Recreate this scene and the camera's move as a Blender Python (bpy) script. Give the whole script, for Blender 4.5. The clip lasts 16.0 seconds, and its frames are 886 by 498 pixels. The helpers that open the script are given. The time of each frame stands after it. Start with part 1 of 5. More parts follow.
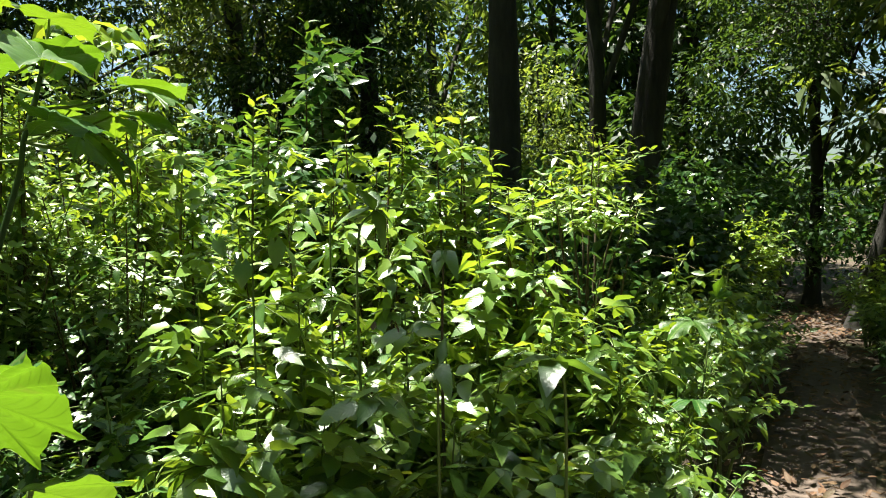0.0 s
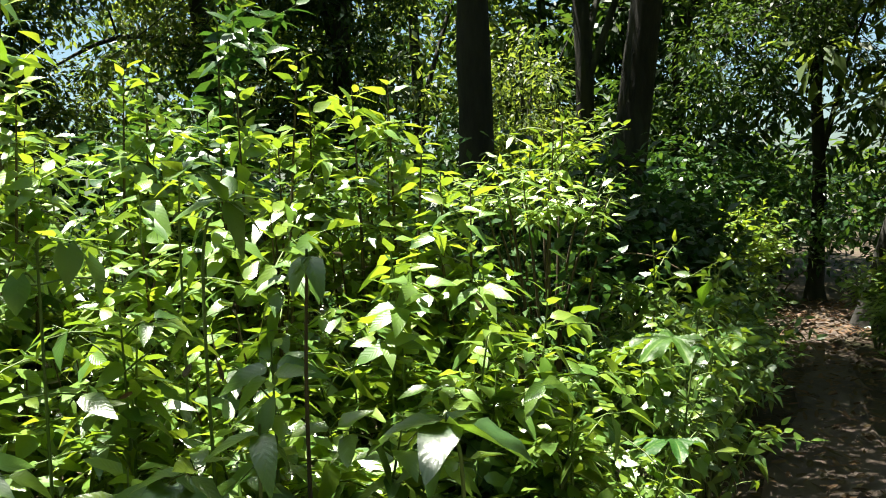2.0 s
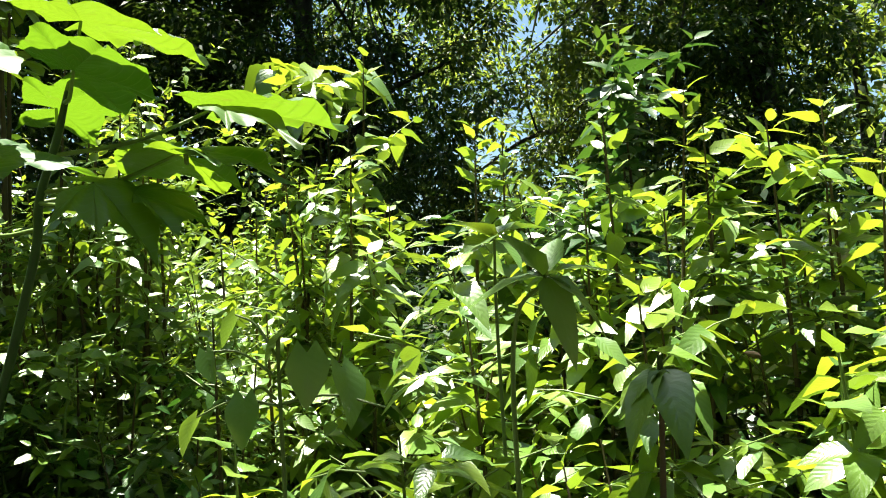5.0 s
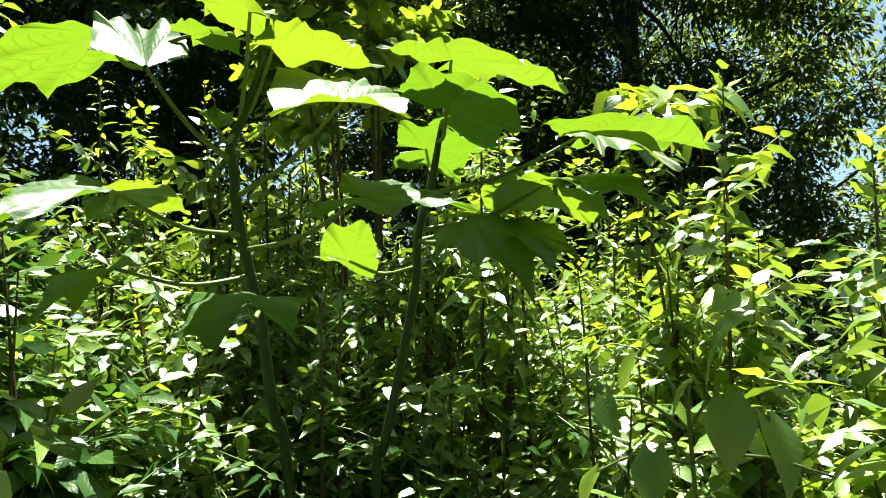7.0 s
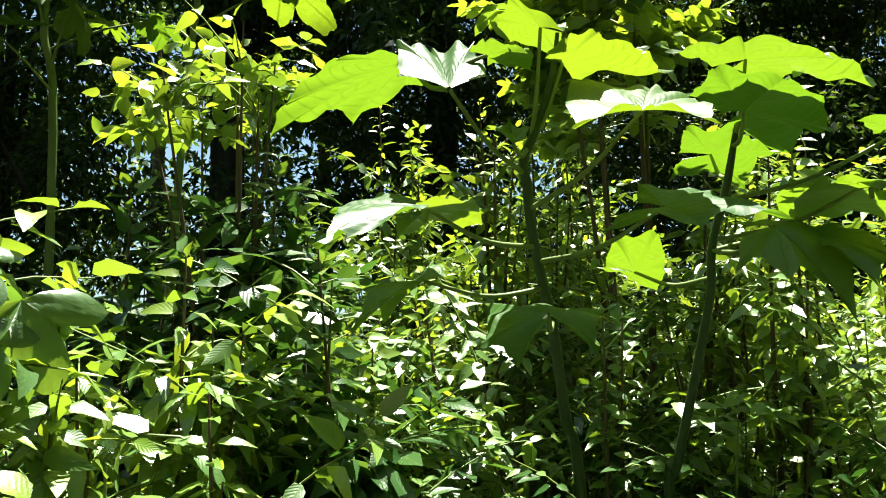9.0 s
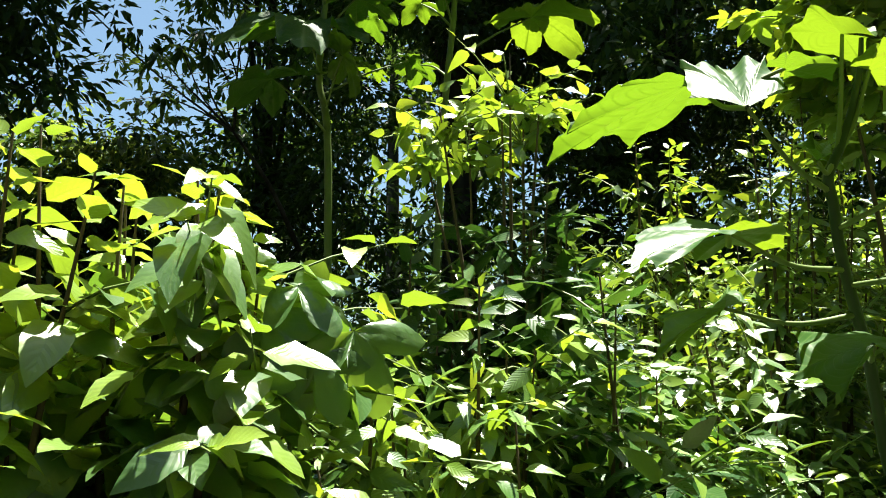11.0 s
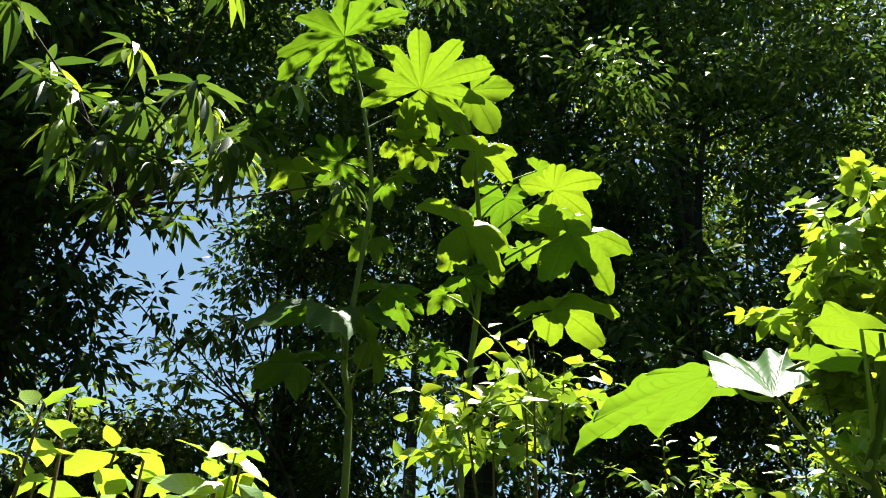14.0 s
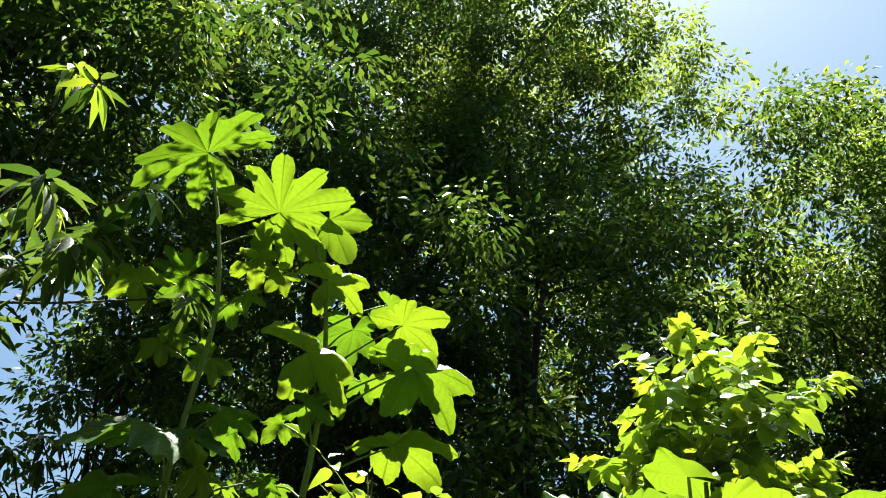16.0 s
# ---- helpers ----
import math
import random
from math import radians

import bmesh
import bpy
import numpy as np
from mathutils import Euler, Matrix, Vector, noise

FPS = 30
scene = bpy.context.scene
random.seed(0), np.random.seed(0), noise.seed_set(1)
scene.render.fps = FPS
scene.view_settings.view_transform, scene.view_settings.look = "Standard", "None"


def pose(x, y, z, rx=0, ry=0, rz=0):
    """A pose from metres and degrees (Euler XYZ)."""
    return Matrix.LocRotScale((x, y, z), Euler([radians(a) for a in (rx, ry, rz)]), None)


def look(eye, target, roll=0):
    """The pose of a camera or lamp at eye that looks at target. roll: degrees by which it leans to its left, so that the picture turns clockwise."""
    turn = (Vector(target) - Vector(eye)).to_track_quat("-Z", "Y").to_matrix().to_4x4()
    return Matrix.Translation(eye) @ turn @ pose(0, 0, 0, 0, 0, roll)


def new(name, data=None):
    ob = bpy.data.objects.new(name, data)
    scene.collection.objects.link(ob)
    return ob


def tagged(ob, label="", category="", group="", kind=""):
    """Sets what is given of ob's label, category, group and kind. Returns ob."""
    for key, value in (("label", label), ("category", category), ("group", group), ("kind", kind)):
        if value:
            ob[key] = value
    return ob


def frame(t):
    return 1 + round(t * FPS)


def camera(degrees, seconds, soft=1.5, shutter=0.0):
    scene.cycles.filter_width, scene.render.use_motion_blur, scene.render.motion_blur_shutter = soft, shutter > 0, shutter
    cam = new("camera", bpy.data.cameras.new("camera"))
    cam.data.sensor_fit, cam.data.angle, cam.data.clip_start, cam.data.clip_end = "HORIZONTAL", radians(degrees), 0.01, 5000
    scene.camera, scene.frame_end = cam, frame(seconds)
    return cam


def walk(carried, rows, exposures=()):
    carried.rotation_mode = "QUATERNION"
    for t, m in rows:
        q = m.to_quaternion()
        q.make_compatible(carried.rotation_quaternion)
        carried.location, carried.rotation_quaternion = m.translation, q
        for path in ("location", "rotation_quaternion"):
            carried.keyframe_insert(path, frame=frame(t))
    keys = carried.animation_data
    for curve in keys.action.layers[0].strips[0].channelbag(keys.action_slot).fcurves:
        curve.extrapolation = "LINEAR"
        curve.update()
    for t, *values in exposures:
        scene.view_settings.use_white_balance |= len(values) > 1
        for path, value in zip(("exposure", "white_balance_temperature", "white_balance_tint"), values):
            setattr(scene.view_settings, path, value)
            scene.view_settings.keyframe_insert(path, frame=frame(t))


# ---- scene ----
cam = camera(57.1, 16.0, soft=1.0)
PATH = [
    (0, (0.271, 0.149, 1.655), (0.147, 1.461, 1.579), -1.2),
    (0.5, (0.300, 0.387, 1.646), (0.222, 1.701, 1.558), -0.9),
    (1, (0.378, 0.580, 1.629), (0.287, 1.894, 1.536), -1.6),
    (1.5, (0.491, 0.807, 1.648), (0.385, 2.121, 1.569), -1.4),
    (2, (0.527, 0.993, 1.630), (0.403, 2.303, 1.542), -1.9),
    (2.5, (0.519, 1.232, 1.599), (0.375, 2.541, 1.506), -1.7),
    (3, (0.519, 1.395, 1.589), (0.345, 2.701, 1.503), -1.8),
    (3.5, (0.549, 1.569, 1.578), (0.121, 2.818, 1.548), -2.1),
    (3.7, (0.558, 1.624, 1.581), (0.048, 2.841, 1.577), -2.1),
    (5.8, (0.276, 1.948, 1.598), (-0.633, 2.895, 1.738), -3.8),
    (6, (0.257, 1.947, 1.601), (-0.711, 2.834, 1.744), -3.5),
    (6.5, (0.224, 1.932, 1.603), (-0.840, 2.699, 1.751), -3),
    (7, (0.201, 1.915, 1.614), (-0.900, 2.622, 1.789), -3),
    (7.5, (0.182, 1.892, 1.616), (-0.964, 2.523, 1.797), -2.4),
    (8, (0.166, 1.867, 1.624), (-1.024, 2.407, 1.804), -1.9),
    (8.5, (0.155, 1.833, 1.622), (-1.069, 2.294, 1.806), -1.8),
    (9, (0.144, 1.803, 1.624), (-1.109, 2.165, 1.828), -1.2),
    (9.5, (0.144, 1.773, 1.625), (-1.129, 2.050, 1.837), -0.6),
    (10, (0.136, 1.731, 1.631), (-1.155, 1.896, 1.851), -0.5),
    (10.2, (0.134, 1.711, 1.633), (-1.163, 1.824, 1.853), -0.2),
    (12.5, (0.127, 1.625, 1.657), (-1.145, 1.507, 1.991), 0.9),
    (13, (0.140, 1.637, 1.643), (-1.078, 1.535, 2.143), 0.9),
    (13.5, (0.137, 1.636, 1.637), (-1.043, 1.553, 2.222), 2.3),
    (14, (0.131, 1.641, 1.626), (-1.004, 1.614, 2.298), 2.2),
    (14.5, (0.125, 1.637, 1.614), (-0.958, 1.623, 2.367), 3.6),
    (15, (0.119, 1.632, 1.605), (-0.913, 1.627, 2.427), 4.7),
    (15.5, (0.117, 1.624, 1.599), (-0.888, 1.703, 2.451), 3.1),
    (16, (0.115, 1.611, 1.597), (-0.867, 1.817, 2.455), -0.1),
]
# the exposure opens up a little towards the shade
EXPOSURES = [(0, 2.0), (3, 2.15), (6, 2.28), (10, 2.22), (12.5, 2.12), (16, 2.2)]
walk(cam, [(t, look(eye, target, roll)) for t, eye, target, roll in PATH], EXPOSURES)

# ---- light ----
SUN_YAW, SUN_UP = 58.0, 78.0
world = bpy.data.worlds.new("sky")
scene.world = world
world.use_nodes = True
wn = world.node_tree.nodes
wl = world.node_tree.links
wn.clear()
sky = wn.new("ShaderNodeTexSky")
sky.sky_type = "NISHITA"
sky.sun_disc = False
sky.sun_elevation = radians(SUN_UP)
sky.sun_rotation = radians(-SUN_YAW)
sky.dust_density = 1.8
sky.ozone_density = 0.8
wb = wn.new("ShaderNodeBackground")
wb.inputs["Strength"].default_value = 0.040
wo = wn.new("ShaderNodeOutputWorld")
tint = wn.new("ShaderNodeMix")
tint.data_type = "RGBA"
tint.blend_type = "MULTIPLY"
tint.inputs["Factor"].default_value = 1.0
tint.inputs["B"].default_value = (0.92, 1.08, 1.04, 1)
wl.new(sky.outputs["Color"], tint.inputs["A"])
wl.new(tint.outputs["Result"], wb.inputs["Color"])
wl.new(wb.outputs["Background"], wo.inputs["Surface"])
sun_data = bpy.data.lights.new("sun", "SUN")
sun_data.energy = 5.0
sun_data.angle = radians(0.5)
sun_data.color = (1.0, 0.95, 0.86)
sun = new("sun", sun_data)
sy, su = radians(SUN_YAW), radians(SUN_UP)
SUN_DIR = Vector((-math.sin(sy) * math.cos(su), math.cos(sy) * math.cos(su), math.sin(su)))
sun.matrix_world = look(SUN_DIR * 40, (0, 0, 0))

# ---- materials ----


def shader(name):
    m = bpy.data.materials.new(name)
    m.use_nodes = True
    m.node_tree.nodes.clear()
    return m, m.node_tree.nodes, m.node_tree.links


def math_node(n, l, op, a, b=None, c=None):
    k = n.new("ShaderNodeMath")
    k.operation = op
    for i, v in enumerate((a, b, c)):
        if v is None:
            continue
        if isinstance(v, (int, float)):
            k.inputs[i].default_value = v
        else:
            l.new(v, k.inputs[i])
    return k.outputs[0]


def random_value(n, l):
    oi = n.new("ShaderNodeObjectInfo")
    ge = n.new("ShaderNodeNewGeometry")
    s = math_node(n, l, "ADD", oi.outputs["Random"], ge.outputs["Random Per Island"])
    return math_node(n, l, "FRACT", s)


def leaf_material(name, colour, through_colour, rough=0.4, through_part=0.42, veins=0.0, spread=0.5, spec=0.5, vein_count=9.0, coat=0.0):
    """A living leaf: glossy skin over green, and light that shines through the blade."""
    m, n, l = shader(name)
    r = random_value(n, l)
    value = math_node(n, l, "MULTIPLY_ADD", r, spread, 1.0 - spread / 2)
    hue = math_node(n, l, "MULTIPLY_ADD", r, -0.035, 0.5175)
    tc = n.new("ShaderNodeTexCoord")
    spots = n.new("ShaderNodeTexNoise")
    spots.inputs["Scale"].default_value = 22.0
    spots.inputs["Detail"].default_value = 4.0
    l.new(tc.outputs["Object"], spots.inputs["Vector"])
    blotch = n.new("ShaderNodeMapRange")
    blotch.inputs["From Min"].default_value = 0.62
    blotch.inputs["From Max"].default_value = 0.78
    blotch.inputs["To Max"].default_value = 0.3
    l.new(spots.outputs["Fac"], blotch.inputs["Value"])
    skin_in = n.new("ShaderNodeRGB")
    skin_in.outputs[0].default_value = (*colour, 1)
    thr_in = n.new("ShaderNodeRGB")
    thr_in.outputs[0].default_value = (*through_colour, 1)
    outs = []
    for src in (skin_in, thr_in):
        hs = n.new("ShaderNodeHueSaturation")
        l.new(src.outputs[0], hs.inputs["Color"])
        l.new(hue, hs.inputs["Hue"])
        l.new(value, hs.inputs["Value"])
        mx = n.new("ShaderNodeMix")
        mx.data_type = "RGBA"
        l.new(blotch.outputs[0], mx.inputs["Factor"])
        l.new(hs.outputs[0], mx.inputs["A"])
        mx.inputs["B"].default_value = (0.16, 0.12, 0.03, 1)
        outs.append(mx.outputs["Result"])
    bump = n.new("ShaderNodeBump")
    bump.inputs["Strength"].default_value = 0.38
    bump.inputs["Distance"].default_value = 0.003
    if veins:
        uv = n.new("ShaderNodeSeparateXYZ")
        l.new(tc.outputs["UV"], uv.inputs[0])
        side = math_node(n, l, "ABSOLUTE", math_node(n, l, "SUBTRACT", uv.outputs["Y"], 0.5))
        run = math_node(n, l, "SUBTRACT", math_node(n, l, "MULTIPLY", uv.outputs["X"], vein_count), math_node(n, l, "MULTIPLY", side, vein_count * 0.5))
        saw = math_node(n, l, "PINGPONG", run, 0.5)
        vein = n.new("ShaderNodeMapRange")
        vein.inputs["From Min"].default_value = 0.0
        vein.inputs["From Max"].default_value = 0.10
        vein.inputs["To Min"].default_value = 1.0
        vein.inputs["To Max"].default_value = 0.0
        l.new(saw, vein.inputs["Value"])
        rib = n.new("ShaderNodeMapRange")
        rib.inputs["From Min"].default_value = 0.0
        rib.inputs["From Max"].default_value = 0.035
        rib.inputs["To Min"].default_value = 1.0
        rib.inputs["To Max"].default_value = 0.0
        l.new(side, rib.inputs["Value"])
        lines = math_node(n, l, "MAXIMUM", math_node(n, l, "MULTIPLY", vein.outputs[0], 0.55), rib.outputs[0])
        for i in (0, 1):
            mx = n.new("ShaderNodeMix")
            mx.data_type = "RGBA"
            mx.blend_type = "MULTIPLY" if i else "MIX"
            l.new(math_node(n, l, "MULTIPLY", lines, veins), mx.inputs["Factor"])
            l.new(outs[i], mx.inputs["A"])
            mx.inputs["B"].default_value = (0.35, 0.42, 0.12, 1) if i else (0.20, 0.30, 0.08, 1)
            outs[i] = mx.outputs["Result"]
        l.new(math_node(n, l, "ADD", math_node(n, l, "MULTIPLY", saw, 0.7), math_node(n, l, "MULTIPLY", spots.outputs["Fac"], 0.5)), bump.inputs["Height"])
    else:
        l.new(spots.outputs["Fac"], bump.inputs["Height"])
    pb = n.new("ShaderNodeBsdfPrincipled")
    l.new(outs[0], pb.inputs["Base Color"])
    l.new(math_node(n, l, "MULTIPLY_ADD", spots.outputs["Fac"], 0.25, rough - 0.12), pb.inputs["Roughness"])
    pb.inputs["Specular IOR Level"].default_value = spec
    pb.inputs["Coat Weight"].default_value = coat
    pb.inputs["Coat Roughness"].default_value = 0.4
    l.new(bump.outputs[0], pb.inputs["Normal"])
    tb = n.new("ShaderNodeBsdfTranslucent")
    l.new(outs[1], tb.inputs["Color"])
    ms = n.new("ShaderNodeMixShader")
    ms.inputs[0].default_value = through_part
    l.new(pb.outputs[0], ms.inputs[1])
    l.new(tb.outputs[0], ms.inputs[2])
    out = n.new("ShaderNodeOutputMaterial")
    l.new(ms.outputs[0], out.inputs["Surface"])
    return m


def rough_material(name, dark, light, scale, rough=0.85, stretch=(1, 1, 1), bump=0.6, spread=0.3, depth=0.02, third=None):
    """Bark, soil, stalks, plaster: two colours by coarse and fine noise, with relief."""
    m, n, l = shader(name)
    tc = n.new("ShaderNodeTexCoord")
    mp = n.new("ShaderNodeMapping")
    mp.inputs["Scale"].default_value = stretch
    l.new(tc.outputs["Object"], mp.inputs["Vector"])
    fine = n.new("ShaderNodeTexNoise")
    fine.inputs["Scale"].default_value = scale
    fine.inputs["Detail"].default_value = 8.0
    fine.inputs["Roughness"].default_value = 0.65
    coarse = n.new("ShaderNodeTexNoise")
    coarse.inputs["Scale"].default_value = scale * 0.16
    coarse.inputs["Detail"].default_value = 3.0
    for k in (fine, coarse):
        l.new(mp.outputs[0], k.inputs["Vector"])
    ramp = n.new("ShaderNodeValToRGB")
    ramp.color_ramp.elements[0].position = 0.32
    ramp.color_ramp.elements[1].position = 0.68
    ramp.color_ramp.elements[0].color = (*dark, 1)
    ramp.color_ramp.elements[1].color = (*light, 1)
    l.new(math_node(n, l, "MULTIPLY_ADD", coarse.outputs["Fac"], 0.5, math_node(n, l, "MULTIPLY", fine.outputs["Fac"], 0.5)), ramp.inputs[0])
    col = ramp.outputs[0]
    if third:
        mx = n.new("ShaderNodeMix")
        mx.data_type = "RGBA"
        mr = n.new("ShaderNodeMapRange")
        mr.inputs["From Min"].default_value = 0.52
        mr.inputs["From Max"].default_value = 0.64
        l.new(coarse.outputs["Fac"], mr.inputs["Value"])
        l.new(mr.outputs[0], mx.inputs["Factor"])
        l.new(col, mx.inputs["A"])
        mx.inputs["B"].default_value = (*third, 1)
        col = mx.outputs["Result"]
    hs = n.new("ShaderNodeHueSaturation")
    l.new(col, hs.inputs["Color"])
    l.new(math_node(n, l, "MULTIPLY_ADD", random_value(n, l), spread, 1.0 - spread / 2), hs.inputs["Value"])
    bp = n.new("ShaderNodeBump")
    bp.inputs["Strength"].default_value = bump
    bp.inputs["Distance"].default_value = depth
    l.new(fine.outputs["Fac"], bp.inputs["Height"])
    pb = n.new("ShaderNodeBsdfPrincipled")
    l.new(hs.outputs[0], pb.inputs["Base Color"])
    pb.inputs["Roughness"].default_value = rough
    l.new(bp.outputs[0], pb.inputs["Normal"])
    out = n.new("ShaderNodeOutputMaterial")
    l.new(pb.outputs[0], out.inputs["Surface"])
    return m


M_SHRUB = leaf_material("shrub_leaf", (0.085, 0.178, 0.028), (0.27, 0.43, 0.022), 0.34, 0.17, 0.25, 0.6, spec=1.0, vein_count=9.0, coat=0.35)
M_YOUNG = leaf_material("young_leaf", (0.145, 0.25, 0.03), (0.38, 0.53, 0.028), 0.34, 0.31, 0.3, 0.4, spec=1.0, vein_count=8.0)
M_BROAD = leaf_material("broad_leaf", (0.062, 0.145, 0.036), (0.24, 0.40, 0.03), 0.33, 0.32, 0.3, 0.4, spec=1.0, vein_count=7.0, coat=0.6)
M_LOBED = leaf_material("lobed_leaf", (0.034, 0.108, 0.015), (0.194, 0.330, 0.012), 0.46, 0.38, 1.0, 0.3, spec=0.5, vein_count=8.0)
M_DEEP = leaf_material("deep_green_leaf", (0.028, 0.085, 0.018), (0.10, 0.22, 0.02), 0.30, 0.28, 0.35, 0.5, spec=0.6, coat=0.1)
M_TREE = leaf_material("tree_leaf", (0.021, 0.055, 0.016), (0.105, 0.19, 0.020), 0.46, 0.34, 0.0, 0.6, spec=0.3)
# Lighter copy of the tree leaf; in crowns it also stands for sunlit whorls.
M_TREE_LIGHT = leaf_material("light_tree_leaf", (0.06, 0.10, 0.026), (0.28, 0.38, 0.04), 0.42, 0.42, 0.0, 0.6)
M_DEAD = leaf_material("dead_leaf", (0.13, 0.080, 0.042), (0.15, 0.075, 0.03), 0.6, 0.2, 0.3, 0.9, spec=0.3)
M_STALK = rough_material("green_stalk", (0.08, 0.14, 0.025), (0.15, 0.21, 0.05), 60, 0.55, (1, 1, 0.2), 0.3, depth=0.003)
# Darker green than M_STALK: shade from the big leaves is in this colour.
M_STEM = rough_material("shaded_green_stem", (0.008, 0.030, 0.004), (0.024, 0.062, 0.010), 40, 0.5, (1, 1, 0.2), 0.4, depth=0.003)
M_TWIG = rough_material("brown_twig", (0.05, 0.035, 0.02), (0.12, 0.09, 0.05), 50, 0.8, (1, 1, 0.2), 0.4, depth=0.004)
M_BARK = rough_material("bark", (0.012, 0.012, 0.009), (0.048, 0.045, 0.034), 14, 0.9, (1, 1, 0.25), 0.9, depth=0.03, third=(0.07, 0.072, 0.056))
M_BARK_RED = rough_material("red_bark", (0.026, 0.017, 0.012), (0.08, 0.052, 0.037), 12, 0.9, (1, 1, 0.3), 0.9, depth=0.03)
M_SOIL = rough_material("forest_soil", (0.035, 0.025, 0.016), (0.11, 0.08, 0.05), 9, 0.95, bump=0.8, spread=0.0, depth=0.03, third=(0.05, 0.05, 0.02))
M_TRAIL = rough_material("trodden_earth", (0.05, 0.037, 0.026), (0.17, 0.13, 0.10), 7, 0.95, bump=0.7, spread=0.0, depth=0.02)

# ---- mesh helpers ----


def part(name, mesh, parent, label="", kind=""):
    ob = new(name, mesh)
    ob.parent = parent
    return tagged(ob, label, kind=kind)


def thing(name, x, y, z, label, category, group="", kind=""):
    ob = new(name)
    ob.empty_display_size = 0.1
    ob.location = (x, y, z)
    return tagged(ob, label, category, group, kind)


def np_mesh(name, verts, faces, mat, uv=None, smooth=True):
    """A mesh from arrays: verts (n, 3), faces (m, k)."""
    me = bpy.data.meshes.new(name)
    verts = np.asarray(verts, np.float32)
    faces = np.asarray(faces, np.int32)
    m, k = faces.shape
    me.vertices.add(len(verts))
    me.vertices.foreach_set("co", verts.ravel())
    me.loops.add(m * k)
    me.loops.foreach_set("vertex_index", faces.ravel())
    me.polygons.add(m)
    me.polygons.foreach_set("loop_start", np.arange(0, m * k, k, dtype=np.int32))
    me.polygons.foreach_set("use_smooth", np.full(m, smooth))
    if uv is not None:
        layer = me.uv_layers.new(name="UVMap")
        layer.data.foreach_set("uv", np.asarray(uv, np.float32)[faces.ravel()].ravel())
    me.materials.append(mat)
    me.update(calc_edges=True)
    return me


def curve_points(pts, count):
    """A smooth line through a few points (Catmull-Rom)."""
    p = np.array(pts, float)
    p = np.vstack([2 * p[0] - p[1], p, 2 * p[-1] - p[-2]])
    out = []
    segs = len(p) - 3
    for s in np.linspace(0, segs - 1e-6, count):
        i = int(s)
        t = s - i
        a, b, c, d = p[i:i + 4]
        out.append(0.5 * (2 * b + (c - a) * t + (2 * a - 5 * b + 4 * c - d) * t * t + (3 * b - a - 3 * c + d) * t ** 3))
    return np.array(out)


def tube(pts, radii, sides=6):
    """Verts and quads of a tapered tube along points."""
    pts = np.asarray(pts, float)
    n = len(pts)
    radii = np.broadcast_to(np.asarray(radii, float), (n,))
    tan = np.gradient(pts, axis=0)
    tan /= np.linalg.norm(tan, axis=1)[:, None] + 1e-9
    ref = np.where(np.abs(tan[:, 2:3]) > 0.9, [[1.0, 0, 0]], [[0, 0, 1.0]])
    a = np.cross(tan, ref)
    a /= np.linalg.norm(a, axis=1)[:, None]
    for i in range(1, n):
        a[i] = a[i - 1] - tan[i] * (a[i - 1] @ tan[i])
        a[i] /= np.linalg.norm(a[i]) + 1e-9
    b = np.cross(tan, a)
    ang = np.linspace(0, 2 * np.pi, sides, endpoint=False)
    ring = a[:, None] * np.cos(ang)[None, :, None] + b[:, None] * np.sin(ang)[None, :, None]
    verts = (pts[:, None] + ring * radii[:, None, None]).reshape(-1, 3)
    i, j = np.meshgrid(np.arange(n - 1), np.arange(sides), indexing="ij")
    k = (j + 1) % sides
    quads = np.stack([i * sides + j, i * sides + k, (i + 1) * sides + k, (i + 1) * sides + j], -1).reshape(-1, 4)
    return verts, quads


def join(pieces):
    """Joins (verts, faces[, uv]) pieces."""
    vs, fs, us, at = [], [], [], 0
    for pc in pieces:
        vs.append(pc[0])
        fs.append(pc[1] + at)
        us.append(pc[2] if len(pc) > 2 else np.zeros((len(pc[0]), 2)))
        at += len(pc[0])
    return np.vstack(vs), np.vstack(fs), np.vstack(us)


def blade(width=0.3, droop=0.15, fold=0.25, wide_at=0.4, segs=5, wave=0.0, heart=0.0, twist=0.0):
    """A simple leaf: one long along y, base at the origin, midrib sunk."""
    s = {3: np.array([0, 0.2, 0.6, 1.0]), 4: np.array([0, 0.13, 0.38, 0.72, 1.0]), 5: np.array([0, 0.1, 0.28, 0.52, 0.8, 1.0])}.get(segs, np.linspace(0, 1, segs + 1))
    e = np.log(0.5) / np.log(wide_at)
    w = width / 2 * np.clip(np.sin(np.pi * s ** e), 0, 1) ** 0.72 * (1.12 - 0.35 * s)
    w[0], w[-1] = 0.012, 0.004
    if heart:
        w[0] = width * 0.22
        w[1] = max(w[1], width * 0.44)
    z = -droop * s ** 1.8
    y = s * (1 - 0.12 * droop)
    verts, uv = [], []
    for i in range(segs + 1):
        wig = wave * math.sin(i * 2.3)
        for side in (-1, 0, 1):
            yy = y[i] - (heart * width * 0.3 if (i == 0 and side) else 0)
            verts.append((side * w[i] + twist * s[i] ** 2 * 0.2, yy, z[i] + abs(side) * w[i] * fold + side * wig * w[i]))
            uv.append((s[i], 0.5 + side * 0.5))
    quads = []
    for i in range(segs):
        for c in (0, 1):
            a = i * 3 + c
            quads.append((a, a + 1, a + 4, a + 3))
    return np.array(verts), np.array(quads), np.array(uv)


